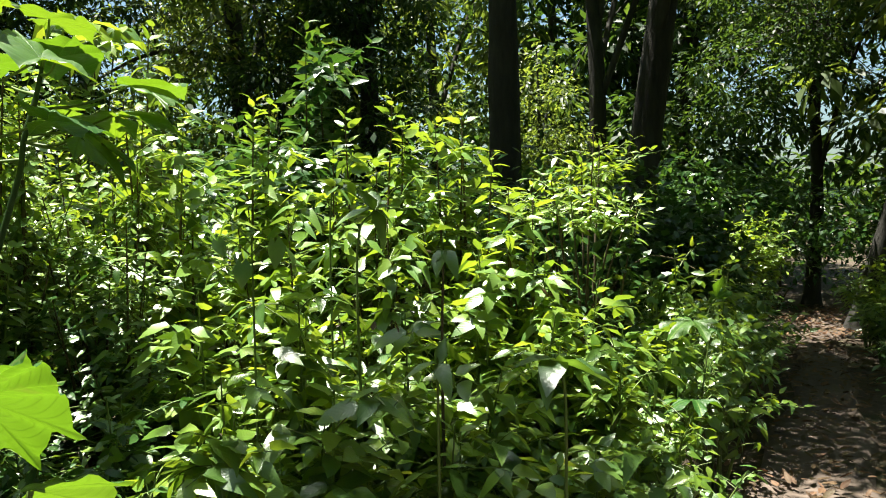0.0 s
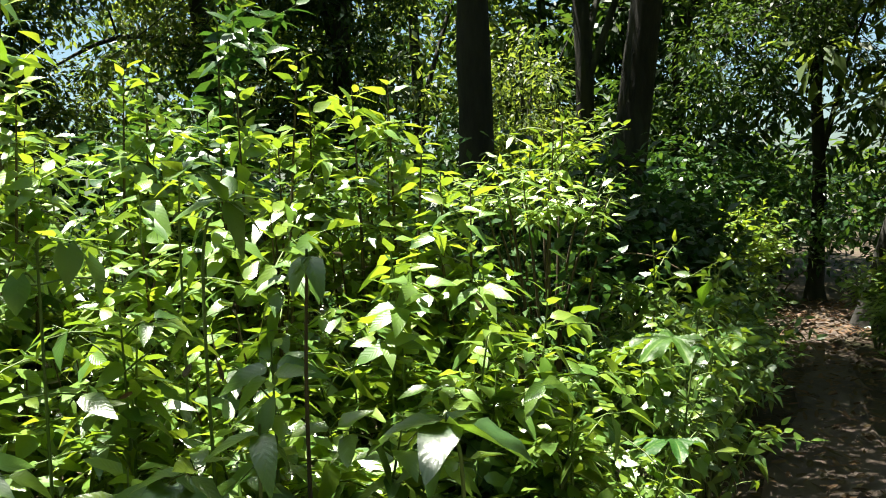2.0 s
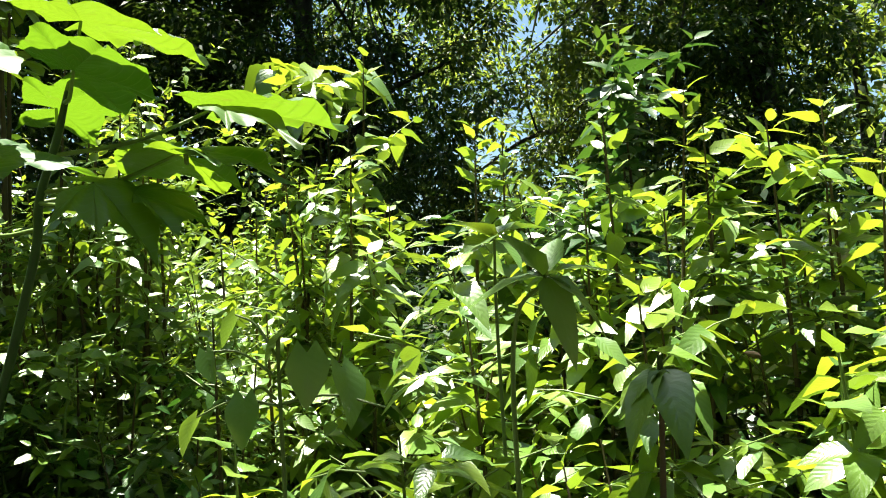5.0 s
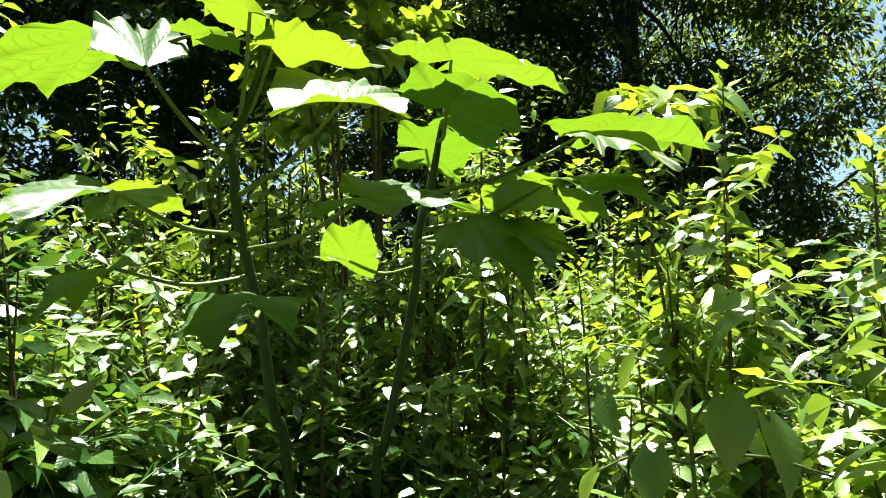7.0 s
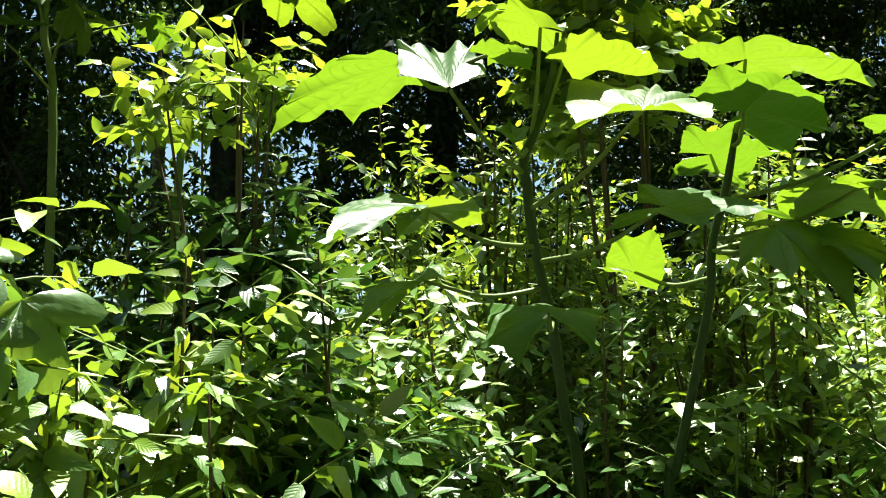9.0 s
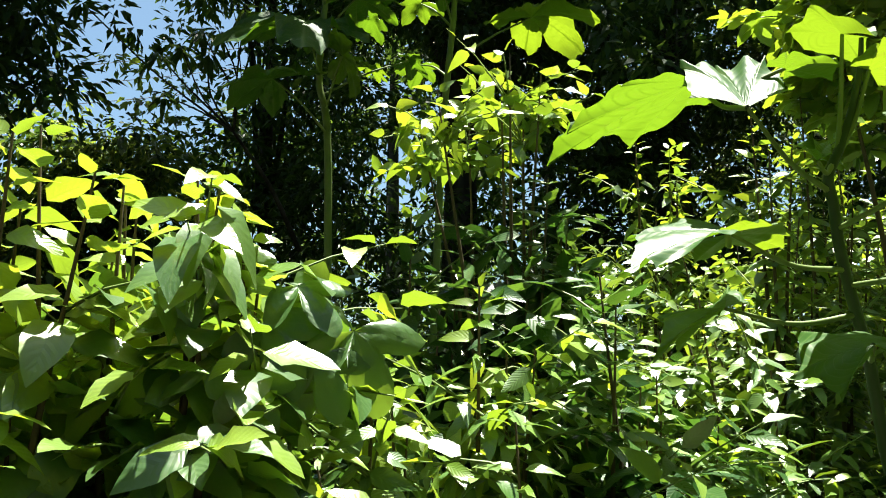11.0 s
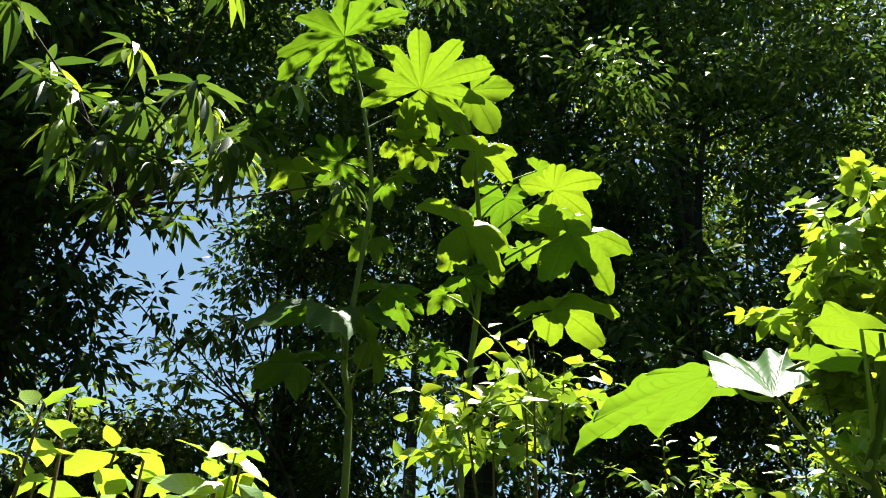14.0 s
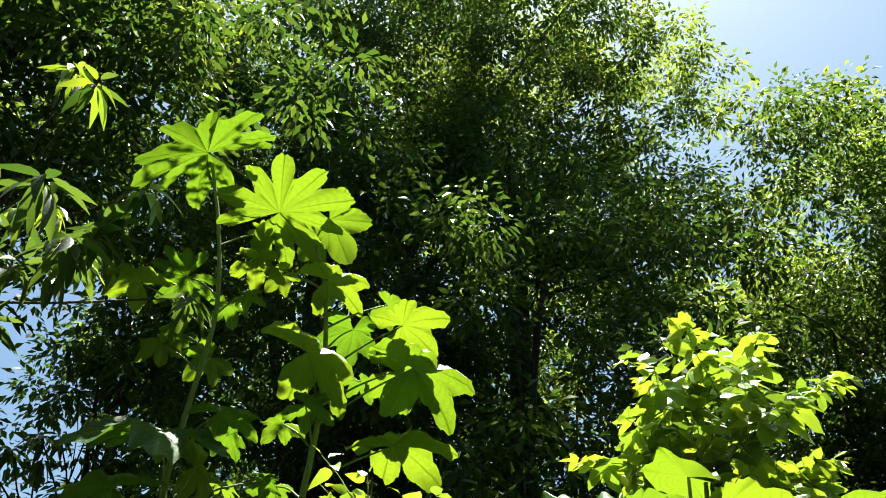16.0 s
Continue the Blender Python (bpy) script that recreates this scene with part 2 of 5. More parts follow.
def palmate(lobes, sweep, deep, droop=0.25, point=1.0, seed=0, rings=6, per=8, shrink=0.25, crinkle=0.02, ruffle=0.0, tip=0.10, teeth=0.0):
    """A lobed leaf round its stalk's end: central lobe along y, radius one; deep: how far the bays cut in."""
    r0 = np.random.default_rng(seed)
    n = lobes * per + 1
    u = np.linspace(-0.5, 0.5, n) * lobes
    ang = u / lobes * radians(sweep)
    inlobe = (u + lobes / 2) % 1.0
    inlobe[-1] = 1.0
    c = np.abs(inlobe - 0.5) * 2
    lobe_id = np.clip((u + lobes / 2).astype(int), 0, lobes - 1)
    far = np.abs(lobe_id - (lobes - 1) / 2) / max(1, (lobes - 1) / 2)
    size = (1 - shrink * far) * (1 + r0.uniform(-0.08, 0.08, lobes))[lobe_id]
    prof = 1 - tip * c - deep * c ** point + teeth * np.abs(np.sin(inlobe * math.pi * 8)) * (0.3 + 0.7 * (1 - c))
    edge = size * prof * (1 + 0.012 * np.sin(np.arange(n) * 2.4) + 0.03 * np.sin(ang * 9.0 + seed))
    verts, uv = [(0, 0, 0)] * n, [(0, 0.5)] * n
    lift = r0.uniform(-0.12, 0.12, lobes)[lobe_id]
    for k in range(1, rings + 1):
        f = k / rings
        rad = edge * f
        z = -droop * rad ** 2 + 0.10 * f * c * (1 - 0.5 * f) + 0.06 * f * f * np.sin(ang * 4.0 + seed * 1.7) + lift * f * f + crinkle * np.sin(k * 2.1 + np.arange(n) * 1.3) * f + ruffle * f ** 3 * np.sin(ang * 11.0 + seed)
        verts += list(zip(rad * np.sin(ang), rad * np.cos(ang), z))
        uv += list(zip(np.full(n, f), inlobe))
    quads = []
    for k in range(rings):
        for i in range(n - 1):
            a = k * n + i
            quads.append((a, a + 1, a + n + 1, a + n))
    return np.array(verts, float), np.array(quads), np.array(uv, float)


def frame_of(d, up):
    """Rotation columns (side, along, normal) for directions d and rough normals up; arrays (n, 3)."""
    d = d / (np.linalg.norm(d, axis=-1, keepdims=True) + 1e-9)
    x = np.cross(d, up)
    x /= np.linalg.norm(x, axis=-1, keepdims=True) + 1e-9
    return np.stack([x, d, np.cross(x, d)], -1)


def scatter(template, pos, rot, size):
    """Joined copies of a template: pos (n, 3), rot (n, 3, 3), size (n,)."""
    tv, tf, tu = template
    v = np.einsum("nij,kj->nki", rot, tv) * np.asarray(size)[:, None, None] + np.asarray(pos)[:, None]
    f = tf[None] + (np.arange(len(pos)) * len(tv))[:, None, None]
    return v.reshape(-1, 3), f.reshape(-1, tf.shape[1]), np.tile(tu, (len(pos), 1))


# leaf kinds: (templates, material)
def kinds(mats, **kw):
    out = []
    for i in range(4):
        k = dict(kw)
        k["droop"] = kw.get("droop", 0.15) * (0.4 + 0.5 * i)
        k["fold"] = kw.get("fold", 0.25) * (1.3 - 0.25 * i)
        k["twist"] = (-0.5, 0.3, 0.6, -0.2)[i]
        out.append(blade(**k))
    k["segs"] = {5: 4, 7: 6}.get(kw.get("segs", 5), 3)
    return out, mats, [blade(**{**k, "droop": kw.get("droop", 0.15) * f}) for f in (0.4, 0.9, 1.4, 1.9)]


LANCE = kinds((M_SHRUB, M_YOUNG), width=0.46, droop=0.5, fold=0.3, wide_at=0.40, wave=0.15)
OVATE = kinds((M_SHRUB, M_YOUNG), width=0.54, droop=0.42, fold=0.25, wide_at=0.38, wave=0.15)
BROAD = kinds((M_BROAD, M_YOUNG), width=0.60, droop=0.45, fold=0.3, wide_at=0.42, wave=0.12, segs=7)
NARROW = kinds((M_SHRUB, M_YOUNG), segs=3, width=0.2, droop=0.25, fold=0.3, wide_at=0.4)
BRIGHT = kinds((M_YOUNG, M_YOUNG), segs=3, width=0.4, droop=0.3, fold=0.3, wide_at=0.4)
SMALL = kinds((M_SHRUB, M_YOUNG), segs=3, width=0.5, droop=0.42, fold=0.28, wide_at=0.38)
DEEP = kinds((M_DEEP, M_SHRUB), segs=4, width=0.42, droop=0.25, fold=0.25, wide_at=0.42, wave=0.12)
HEART = kinds((M_BROAD, M_BROAD), width=0.75, droop=0.2, fold=0.2, wide_at=0.3, heart=1.0, segs=10)
LOBES = ([palmate(3, 190, 0.30, 0.35, 1.6, k, rings=2, per=4, shrink=0.1, tip=0.2) for k in (21, 22, 23, 24)], (M_SHRUB, M_YOUNG))
LOBES = (LOBES[0], LOBES[1], LOBES[0])
MESHES = {}


def leaf_mesh(kind, i, young):
    key = (id(kind), i, young)
    if key not in MESHES:
        v, f, u = kind[0][i]
        MESHES[key] = np_mesh("leaf", v, f, kind[1][1 if young else 0], u)
    return MESHES[key]


def to_matrix(pos, rot, size):
    m = Matrix.Identity(4)
    for i in range(3):
        for j in range(3):
            m[i][j] = float(rot[i, j] * size)
        m[i][3] = float(pos[i])
    return m


def shrub(name, label, x, y, h, r, kind, length, stems=9, single=110, young=0.18, node=0.05, bare=0.32, twigs=8, seed=0, lean=(0, 0), group="shrubs beside the trail", category="shrub", upright=0.25, hang=0.25, tilt=0.38, tuft=0.15, reach=1.0, dome=0.30, vary=0.18, face=0.6, keep=0.68):
    """A leafy plant of many stems. The outermost leaves are single pieces, the inner ones one mass."""
    g = np.random.default_rng(seed * 31 + 5)
    root = thing(name, x, y, 0, label, category, group)
    P, D, U, S, Y, wood = [], [], [], [], [], []
    for i in range(stems):
        a = 2 * math.pi * (i + g.uniform(0, 0.7)) / stems
        q = math.sqrt((i + 0.5) / stems) if stems > 2 else 0.3
        rr = r * q * g.uniform(0.75, 1.1)
        top = h * (1 - dome * q * q) * g.uniform(1 - vary, 1.05)
        if i == 0:
            top = h
        tip = np.array([rr * math.cos(a) + lean[0] * top, rr * math.sin(a) + lean[1] * top, top])
        base = np.array([0.15 * r * math.cos(a), 0.15 * r * math.sin(a), -0.02])
        mid = base * 0.5 + tip * np.array([0.35, 0.35, 0.58]) + g.normal(0, 0.03, 3)
        line = curve_points([base, mid, tip], 14)
        rad = np.linspace(0.009 + 0.003 * h, 0.0022, 14)
        v, f = tube(line, rad, 5)
        part("stem", np_mesh("stem", v, f, M_STALK if h < 1.6 else M_TWIG), root)
        lines = [(line, bare, 1.0)]
        for k in range(twigs):
            s = g.uniform(max(0.3, bare), 0.95)
            p0 = line[int(s * 13)]
            b = g.uniform(0, 2 * math.pi)
            ln = g.uniform(0.14, 0.40) * (0.6 + 0.4 * h / 2) * reach
            d = np.array([math.cos(b), math.sin(b), g.uniform(0.2, 0.9)])
            tw = curve_points([p0, p0 + d * ln * 0.5, p0 + d * ln + np.array([0, 0, -0.05])], 4)
            v, f = tube(tw, np.linspace(0.004, 0.0015, 4), 3)
            wood.append((v, f))
            lines.append((tw, tuft, 0.9))
        for ln, start, fac in lines:
            length_all = np.linalg.norm(np.diff(ln, axis=0), axis=1).sum()
            count = max(3, int(length_all * (1 - start) / node))
            for k in range(count):
                s = start + (1 - start) * (k + 0.5) / count
                t = s * (len(ln) - 1)
                i0 = min(int(t), len(ln) - 2)
                p = ln[i0] * (1 - (t - i0)) + ln[i0 + 1] * (t - i0)
                phi = (k % 2) * math.pi / 2 + g.uniform(-0.5, 0.5)
                for side in (0, math.pi):
                    if g.random() < 0.12:
                        continue
                    up = upright * (2.2 * s - 0.9) - hang + g.normal(0, 0.3)
                    if s > 0.9:
                        up += 0.55
                    away = p[:2] / (np.hypot(p[0], p[1]) + 0.05)
                    d = np.array([math.cos(phi + side) + (0.2 + 0.5 * face) * away[0], math.sin(phi + side) + (0.2 + 0.5 * face) * away[1], up])
                    P.append(p + d * 0.012)
                    D.append(d)
                    U.append(np.array([face * away[0], face * away[1], 1.0]) + g.normal(0, tilt, 3))
                    S.append(length * fac * g.uniform(0.65, 1.15) * (1 - 0.45 * max(0, s - 0.8) / 0.2))
                    Y.append(s > 1 - young * g.uniform(0.5, 1.5))
    if wood:
        v, f, _ = join(wood)
        part("twig_mass", np_mesh("twig_mass", v, f, M_STALK), root, kind="stuff")
    P, D, U, S, Y = np.array(P), np.array(D), np.array(U), np.array(S), np.array(Y)
    R = frame_of(D, U)
    rank = np.argsort(-(P[:, 2] / h + 0.6 * np.hypot(P[:, 0], P[:, 1]) / r + g.uniform(0, 0.35, len(P))))
    chosen = rank[:single]
    rest = rank[single:max(single, int(keep * len(rank)))]
    for j in chosen:
        ob = new("leaf", leaf_mesh(kind, int(g.integers(4)), bool(Y[j])))
        ob.parent = root
        ob.matrix_basis = to_matrix(P[j], R[j], S[j])
    for w in (False, True):
        sel = rest[Y[rest] == w]
        if len(sel):
            cut = np.array_split(sel, 4)
            v, f, u = join([scatter(kind[-1][i], P[c], R[c], S[c]) for i, c in enumerate(cut) if len(c)])
            part("foliage", np_mesh("foliage", v, f, kind[1][1 if w else 0], u), root, kind="stuff")
    return root


def lobed_plant(name, label, stem, leaves, meshes, thick=0.014, group="", seed=0, mat_stem=None, grow=1.0, outward=0.1, light=(0, 0, 1.0), flat=False, special=0):
    """A tall herb: one stalk down to the ground, each big leaf on its own stalk. leaves: (centre, tip of the middle lobe, foot of the stalk)."""
    g = np.random.default_rng(seed)
    x, y = stem[0][0], stem[0][1]
    root = thing(name, x, y, 0, label, "plant", group)
    off = np.array([x, y, 0])
    pts = [np.array([x + 0.02, y, -0.02])] + [np.array(p) for p in stem]
    line = curve_points([p - off for p in pts], 30)
    v, f = tube(line, np.linspace(thick, thick * 0.45, 30), 8)
    part("stem", np_mesh("stem", v, f, mat_stem or M_STALK), root, "upright green stalk")
    for number, (c, tip, foot) in enumerate(leaves):
        c, tip, foot = np.array(c), np.array(tip), np.array(foot)
        d = tip - c
        size = np.linalg.norm(d)
        out = np.array([c[0] - foot[0], c[1] - foot[1], 0])
        up = np.array(light) + outward * out / (np.linalg.norm(out) + 0.02) + g.normal(0, 0.2, 3)
        if flat:
            up = up / np.linalg.norm(up)
            d = d - (d @ up) * up + 0.15 * size * np.array([0, 0, -1.0])
        R = frame_of(d[None] + [[0, 0, 0.12 * size]], up[None])[0]
        size *= grow
        pick = meshes[0] if number < special else meshes[int(g.integers(1 if special else 0, len(meshes)))]
        lf = part("leaf", pick, root)
        lf.matrix_basis = to_matrix(c - off, R, size)
        mid = (c + foot) / 2 + np.array([0, 0, 0.02])
        v, f = tube(curve_points([foot - off, mid - off, c - off], 8), np.linspace(min(0.006, thick * 0.5), min(0.0035, thick * 0.32), 8), 6)
        part("leaf_stalk", np_mesh("leaf_stalk", v, f, M_STALK), root)
    return root


QUAD = (np.array([(0, 0, 0), (-0.22, 0.45, 0.05), (0, 1, -0.14), (0.22, 0.45, 0.05)], float), np.array([(0, 3, 2, 1)]), np.array([(0, 0.5), (0.5, 0), (1, 0.5), (0.5, 1)], float))
LEAF = (np.array([(0, 0, 0), (-0.21, 0.42, 0.07), (0, 1, -0.16), (0.21, 0.42, 0.07)], float), QUAD[1], QUAD[2])
QUAD_WIDE = (np.array([(0, 0, 0), (-0.26, 0.45, 0.05), (0, 1, -0.12), (0.26, 0.45, 0.05)], float), np.array([(0, 3, 2, 1)]), QUAD[2])


def crown_leaves(g, centres, per, leaf, spread, template=QUAD, sag=0.35):
    """Whorls of leaves round twig ends."""
    n = len(centres) * per
    d = g.normal(0, 1, (n, 3))
    d[:, 2] = d[:, 2] * 0.7 - sag * 0.4
    d /= np.linalg.norm(d, axis=1)[:, None]
    p = np.repeat(centres, per, 0) + d * (g.uniform(0.05, 1, (n, 1)) ** 0.8) * spread
    d[:, 2] -= sag
    up = np.array([0, 0, 1.0]) + g.normal(0, 0.45, (n, 3))
    return scatter(template, p, frame_of(d, up), leaf * g.uniform(0.6, 1.2, n))


def tree(label, x, y, h, trunk_r, blobs, clusters, per, leaf, mat, seed, lean=(0, 0), bark=None, spread=0.35, template=QUAD, group="forest trees", name="tree", limbs=9, fork=0.35, lit_share=0.14):
    """Trunk with flare, limbs, twigs and a crown of leaf whorls. blobs: (dx, dy, z, rx, rz) bodies of the crown."""
    g = np.random.default_rng(seed)
    root = thing(name, x, y, 0, label, "tree", group)
    top = np.array([lean[0] * h, lean[1] * h, h * 0.9])
    bend = g.normal(0, 0.12, 3) * [1, 1, 0]
    line = curve_points([(0, 0, -0.1), top * 0.3 + bend, top * 0.65 - bend * 0.5, top], 22)
    s = np.linspace(0, 1, 22)
    rad = trunk_r * (1 - 0.8 * s) + trunk_r * 0.5 * np.exp(-s * 40)
    v, f = tube(line, rad, 12)
    v += g.normal(0, trunk_r * 0.03, v.shape)
    bark = bark or M_BARK
    part("trunk", np_mesh("trunk", v, f, bark), root)
    weights = np.array([b[3] ** 2 * b[4] for b in blobs])
    weights = weights / weights.sum()
    cs = []
    for b, w in zip(blobs, weights):
        clump = 7 if clusters > 400 else 1
        k = max(6, int(clusters * w)) // clump + 1
        d = g.normal(0, 1, (k, 3))
        d /= np.linalg.norm(d, axis=1)[:, None]
        q = g.uniform(0.25, 1, (k, 1)) ** 0.45
        # uneven outline: some sectors bulge
        lump = 1 + 0.22 * np.sin(d[:, :1] * 5 + seed) * np.cos(d[:, 2:] * 4 + d[:, 1:2] * 3)
        body = np.array([b[0], b[1], b[2]]) + d * q * lump * np.array([b[3], b[3], b[4]])
        cs.append(np.repeat(body, clump, 0) + (g.normal(0, 1, (k * clump, 3)) * [0.36, 0.36, 0.24] if clump > 1 else 0))
    cs = np.vstack(cs)
    ends = cs[g.choice(len(cs), min(limbs * 6, len(cs)), replace=False)]
    for i in range(limbs):
        e = ends[i]
        t = fork + (0.9 - fork) * i / limbs
        p0 = line[int(t * 21)]
        m = (p0 + e) / 2 + np.array([0, 0, 0.15 * np.linalg.norm(e - p0)])
        r0 = trunk_r * (1 - 0.8 * t) * 0.5
        ln = curve_points([p0, m, e], 9)
        pieces = [tube(ln, np.linspace(r0, r0 * 0.18, 9), 6)]
        for e2 in ends[limbs + i * 5: limbs + i * 5 + 5]:
            q = ln[int(g.integers(3, 8))]
            if np.linalg.norm(e2 - q) < 3.5:
                pieces.append(tube(curve_points([q, (q + e2) / 2 + g.normal(0, 0.1, 3), e2], 6), np.linspace(r0 * 0.3, 0.006, 6), 5))
        v, f, u = join(pieces)
        part("limb", np_mesh("limb", v, f, bark), root)
    # Sunward whorls take the lighter material: sunlight put into the leaf colour.
    lit = cs @ np.array(SUN_DIR) + g.normal(0, 0.8, len(cs)) > np.quantile(cs @ np.array(SUN_DIR), 1 - lit_share)
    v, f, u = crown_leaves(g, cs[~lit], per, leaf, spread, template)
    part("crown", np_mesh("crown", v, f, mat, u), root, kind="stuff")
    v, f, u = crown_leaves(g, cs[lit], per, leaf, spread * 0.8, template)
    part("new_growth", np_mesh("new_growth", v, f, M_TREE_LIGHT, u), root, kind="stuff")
    return root


def bush(label, x, y, h, r, count, leaf, mat, seed, group="dark undergrowth", template=QUAD_WIDE):
    """Undergrowth: a few stems and a mass of leaves."""
    g = np.random.default_rng(seed)
    root = thing("bush", x, y, 0, label, "bush", group)
    n = max(8, count // 14)
    d = g.normal(0, 1, (n, 3))
    d /= np.linalg.norm(d, axis=1)[:, None]
    q = g.uniform(0.1, 1, (n, 1)) ** 0.5
    lump = 1 + 0.3 * np.sin(d[:, :1] * 4 + seed) * np.cos(d[:, 1:2] * 5)
    cs = d * q * lump * [r, r, h / 2] + [0, 0, h / 2]
    cs = cs[cs[:, 2] > 0.05]
    for i in range(4):
        e = cs[int(g.integers(len(cs)))]
        v, f = tube(curve_points([(g.normal(0, 0.06), g.normal(0, 0.06), -0.02), e * [0.4, 0.4, 0.6], e], 8), np.linspace(0.014, 0.004, 8), 5)
        part("stem", np_mesh("stem", v, f, M_TWIG), root)
    v, f, u = crown_leaves(g, cs, 14, leaf, 0.22, template, 0.15)
    v[:, 2] = np.maximum(v[:, 2], 0.01)
    part("foliage", np_mesh("foliage", v, f, mat, u), root, kind="stuff")
    return root


# ---- ground and trail ----
TRAIL = [(-1.2, -3.0), (0.0, 0.0), (0.6, 1.5), (1.85, 4.7), (2.72, 6.95), (3.3, 8.6), (3.85, 10.3), (4.5, 11.6), (5.4, 13.0)]


def ground_height(px, py):
    return 0.05 * np.sin(px * 0.9 + 1) * np.cos(py * 0.7) - 0.03


def build_ground():
    near = np.linspace(-14, 14, 113)
    far = np.array([18, 25, 40, 70, 130, 260, 600])
    ax = np.concatenate([-far[::-1], near, far])
    X, Y = np.meshgrid(ax, ax, indexing="ij")
    line = curve_points([(a, b, 0) for a, b in TRAIL], 60)
    dist = np.full(X.shape, 99.0)
    for p in line:
        dist = np.minimum(dist, np.hypot(X - p[0], Y - p[1]))
    Z = ground_height(X, Y) * np.clip((dist - 0.3) / 0.8, 0, 1) - 0.06 * (dist < 0.9) + 0.02 * np.sin(X * 7.1) * np.sin(Y * 6.3)
    Z = np.where(np.maximum(abs(X), abs(Y)) > 16, -0.05, Z)
    n = len(ax)
    i, j = np.meshgrid(np.arange(n - 1), np.arange(n - 1), indexing="ij")
    quads = np.stack([i * n + j, (i + 1) * n + j, (i + 1) * n + j + 1, i * n + j + 1], -1).reshape(-1, 4)
    ob = new("ground", np_mesh("ground", np.stack([X, Y, Z], -1).reshape(-1, 3), quads, M_SOIL))
    tagged(ob, "dark forest soil under the plants", "ground", kind="structure")
    # the trodden trail
    line = curve_points([(a, b, 0) for a, b in TRAIL], 120)
    tan = np.gradient(line, axis=0)
    tan /= np.linalg.norm(tan, axis=1)[:, None]
    side = np.stack([tan[:, 1], -tan[:, 0], tan[:, 2] * 0], -1)
    w = np.linspace(-1, 1, 13)
    g = np.random.default_rng(3)
    half = np.clip(0.62 - 0.05 * line[:, 1], 0.24, 0.5) + 0.04 * np.sin(np.arange(120) * 0.5)
    V = line[:, None] + side[:, None] * (w[None, :, None] * half[:, None, None])
    V[..., 2] = 0.006 - 0.03 * (1 - w[None] ** 2) + g.normal(0, 0.006, V.shape[:2]) - 0.06 * (np.abs(w[None]) > 0.95)
    i, j = np.meshgrid(np.arange(119), np.arange(12), indexing="ij")
    quads = np.stack([i * 13 + j, (i + 1) * 13 + j, (i + 1) * 13 + j + 1, i * 13 + j + 1], -1).reshape(-1, 4)
    ob = new("trail", np_mesh("trail", V.reshape(-1, 3), quads[:, ::-1], M_TRAIL))
    tagged(ob, "narrow trodden earth trail strewn with dead leaves", "trail", kind="structure")
    # dead leaves on it
    n = 3600
    k = g.integers(8, 112, n)
    off = g.normal(0, 0.55, n)
    pos = line[k] + side[k] * off[:, None] + tan[k] * g.uniform(-0.1, 0.1, (n, 1))
    pos[:, 2] = 0.012 + g.uniform(0, 0.02, n)
    ang = g.uniform(0, 2 * np.pi, n)
    d = np.stack([np.cos(ang), np.sin(ang), g.normal(0, 0.15, n)], -1)
    R = frame_of(d, np.array([0, 0, 1.0]) + g.normal(0, 0.25, (n, 3)))
    size = g.uniform(0.04, 0.10, n)
    t = blade(0.42, -0.2, 0.35, 0.45, 4)
    MESHES["dead"] = np_mesh("dead_leaf", *t[:2], M_DEAD, t[2])
    near = np.argsort(pos[:, 1] + 9 * (np.abs(off) > 0.7) + 99 * (pos[:, 1] < 3))
    for j in near[:180]:
        ob = new("dead_leaf", MESHES["dead"])
        ob.matrix_world = to_matrix(pos[j], R[j], size[j])
        tagged(ob, "curled brown dead leaf lying on the trail", "dead leaf", "dead leaves on the trail")
    v, f, u = scatter(t, pos[near[180:]], R[near[180:]], size[near[180:]])
    ob = new("leaf_litter", np_mesh("leaf_litter", v, f, M_DEAD, u))
    tagged(ob, "scattered brown dead leaves on the forest floor", "leaf litter", kind="stuff")


build_ground()

# ---- forest ----
# Crown bodies above the view are placed to shade the trail and bushes.
tree("tall tree with a straight dark grey trunk", 0.12, 8.95, 13, 0.21, [(0.3, 0.2, 7.5, 2.1, 2.0), (0.0, 0.0, 10, 1.9, 2.0), (1.9, -2.2, 6.5, 1.8, 1.1), (0.2, -0.6, 8.8, 2.3, 0.8)], 1300, 44, 0.10, M_TREE, 11, lit_share=0.3, template=LEAF)
tree("dark tree leaning over the trail", 1.5, 10.2, 13, 0.24, [(4.6, 3.5, 6.5, 1.8, 2.0), (0.8, -2.4, 7.2, 1.6, 1.3), (3.4, 0.4, 10, 2.4, 2.2), (2.9, 0.2, 5.0, 1.2, 0.9), (1.6, -2.2, 5.4, 1.3, 1.0), (0.2, -1.6, 8.6, 2.0, 1.0), (1.8, -1.2, 8.2, 1.8, 1.0)], 1150, 48, 0.095, M_TREE, 12, lit_share=0.04, lean=(0.12, 0.0), template=LEAF)
tree("slender tree standing by the trail", 4.35, 10.4, 11, 0.14, [(1.4, 0.2, 5.4, 1.5, 1.4), (1.5, 0.3, 8, 2.0, 2.0)], 420, 48, 0.09, M_TREE, 13, lit_share=0.04, lean=(0.1, 0.02), template=LEAF)
tree("forked tree in the shade", 1.55, 14.5, 12, 0.2, [(1.0, 0.3, 6.6, 1.6, 1.4), (1.4, 1, 9.4, 2.0, 2.0)], 420, 34, 0.11, M_TREE, 14)
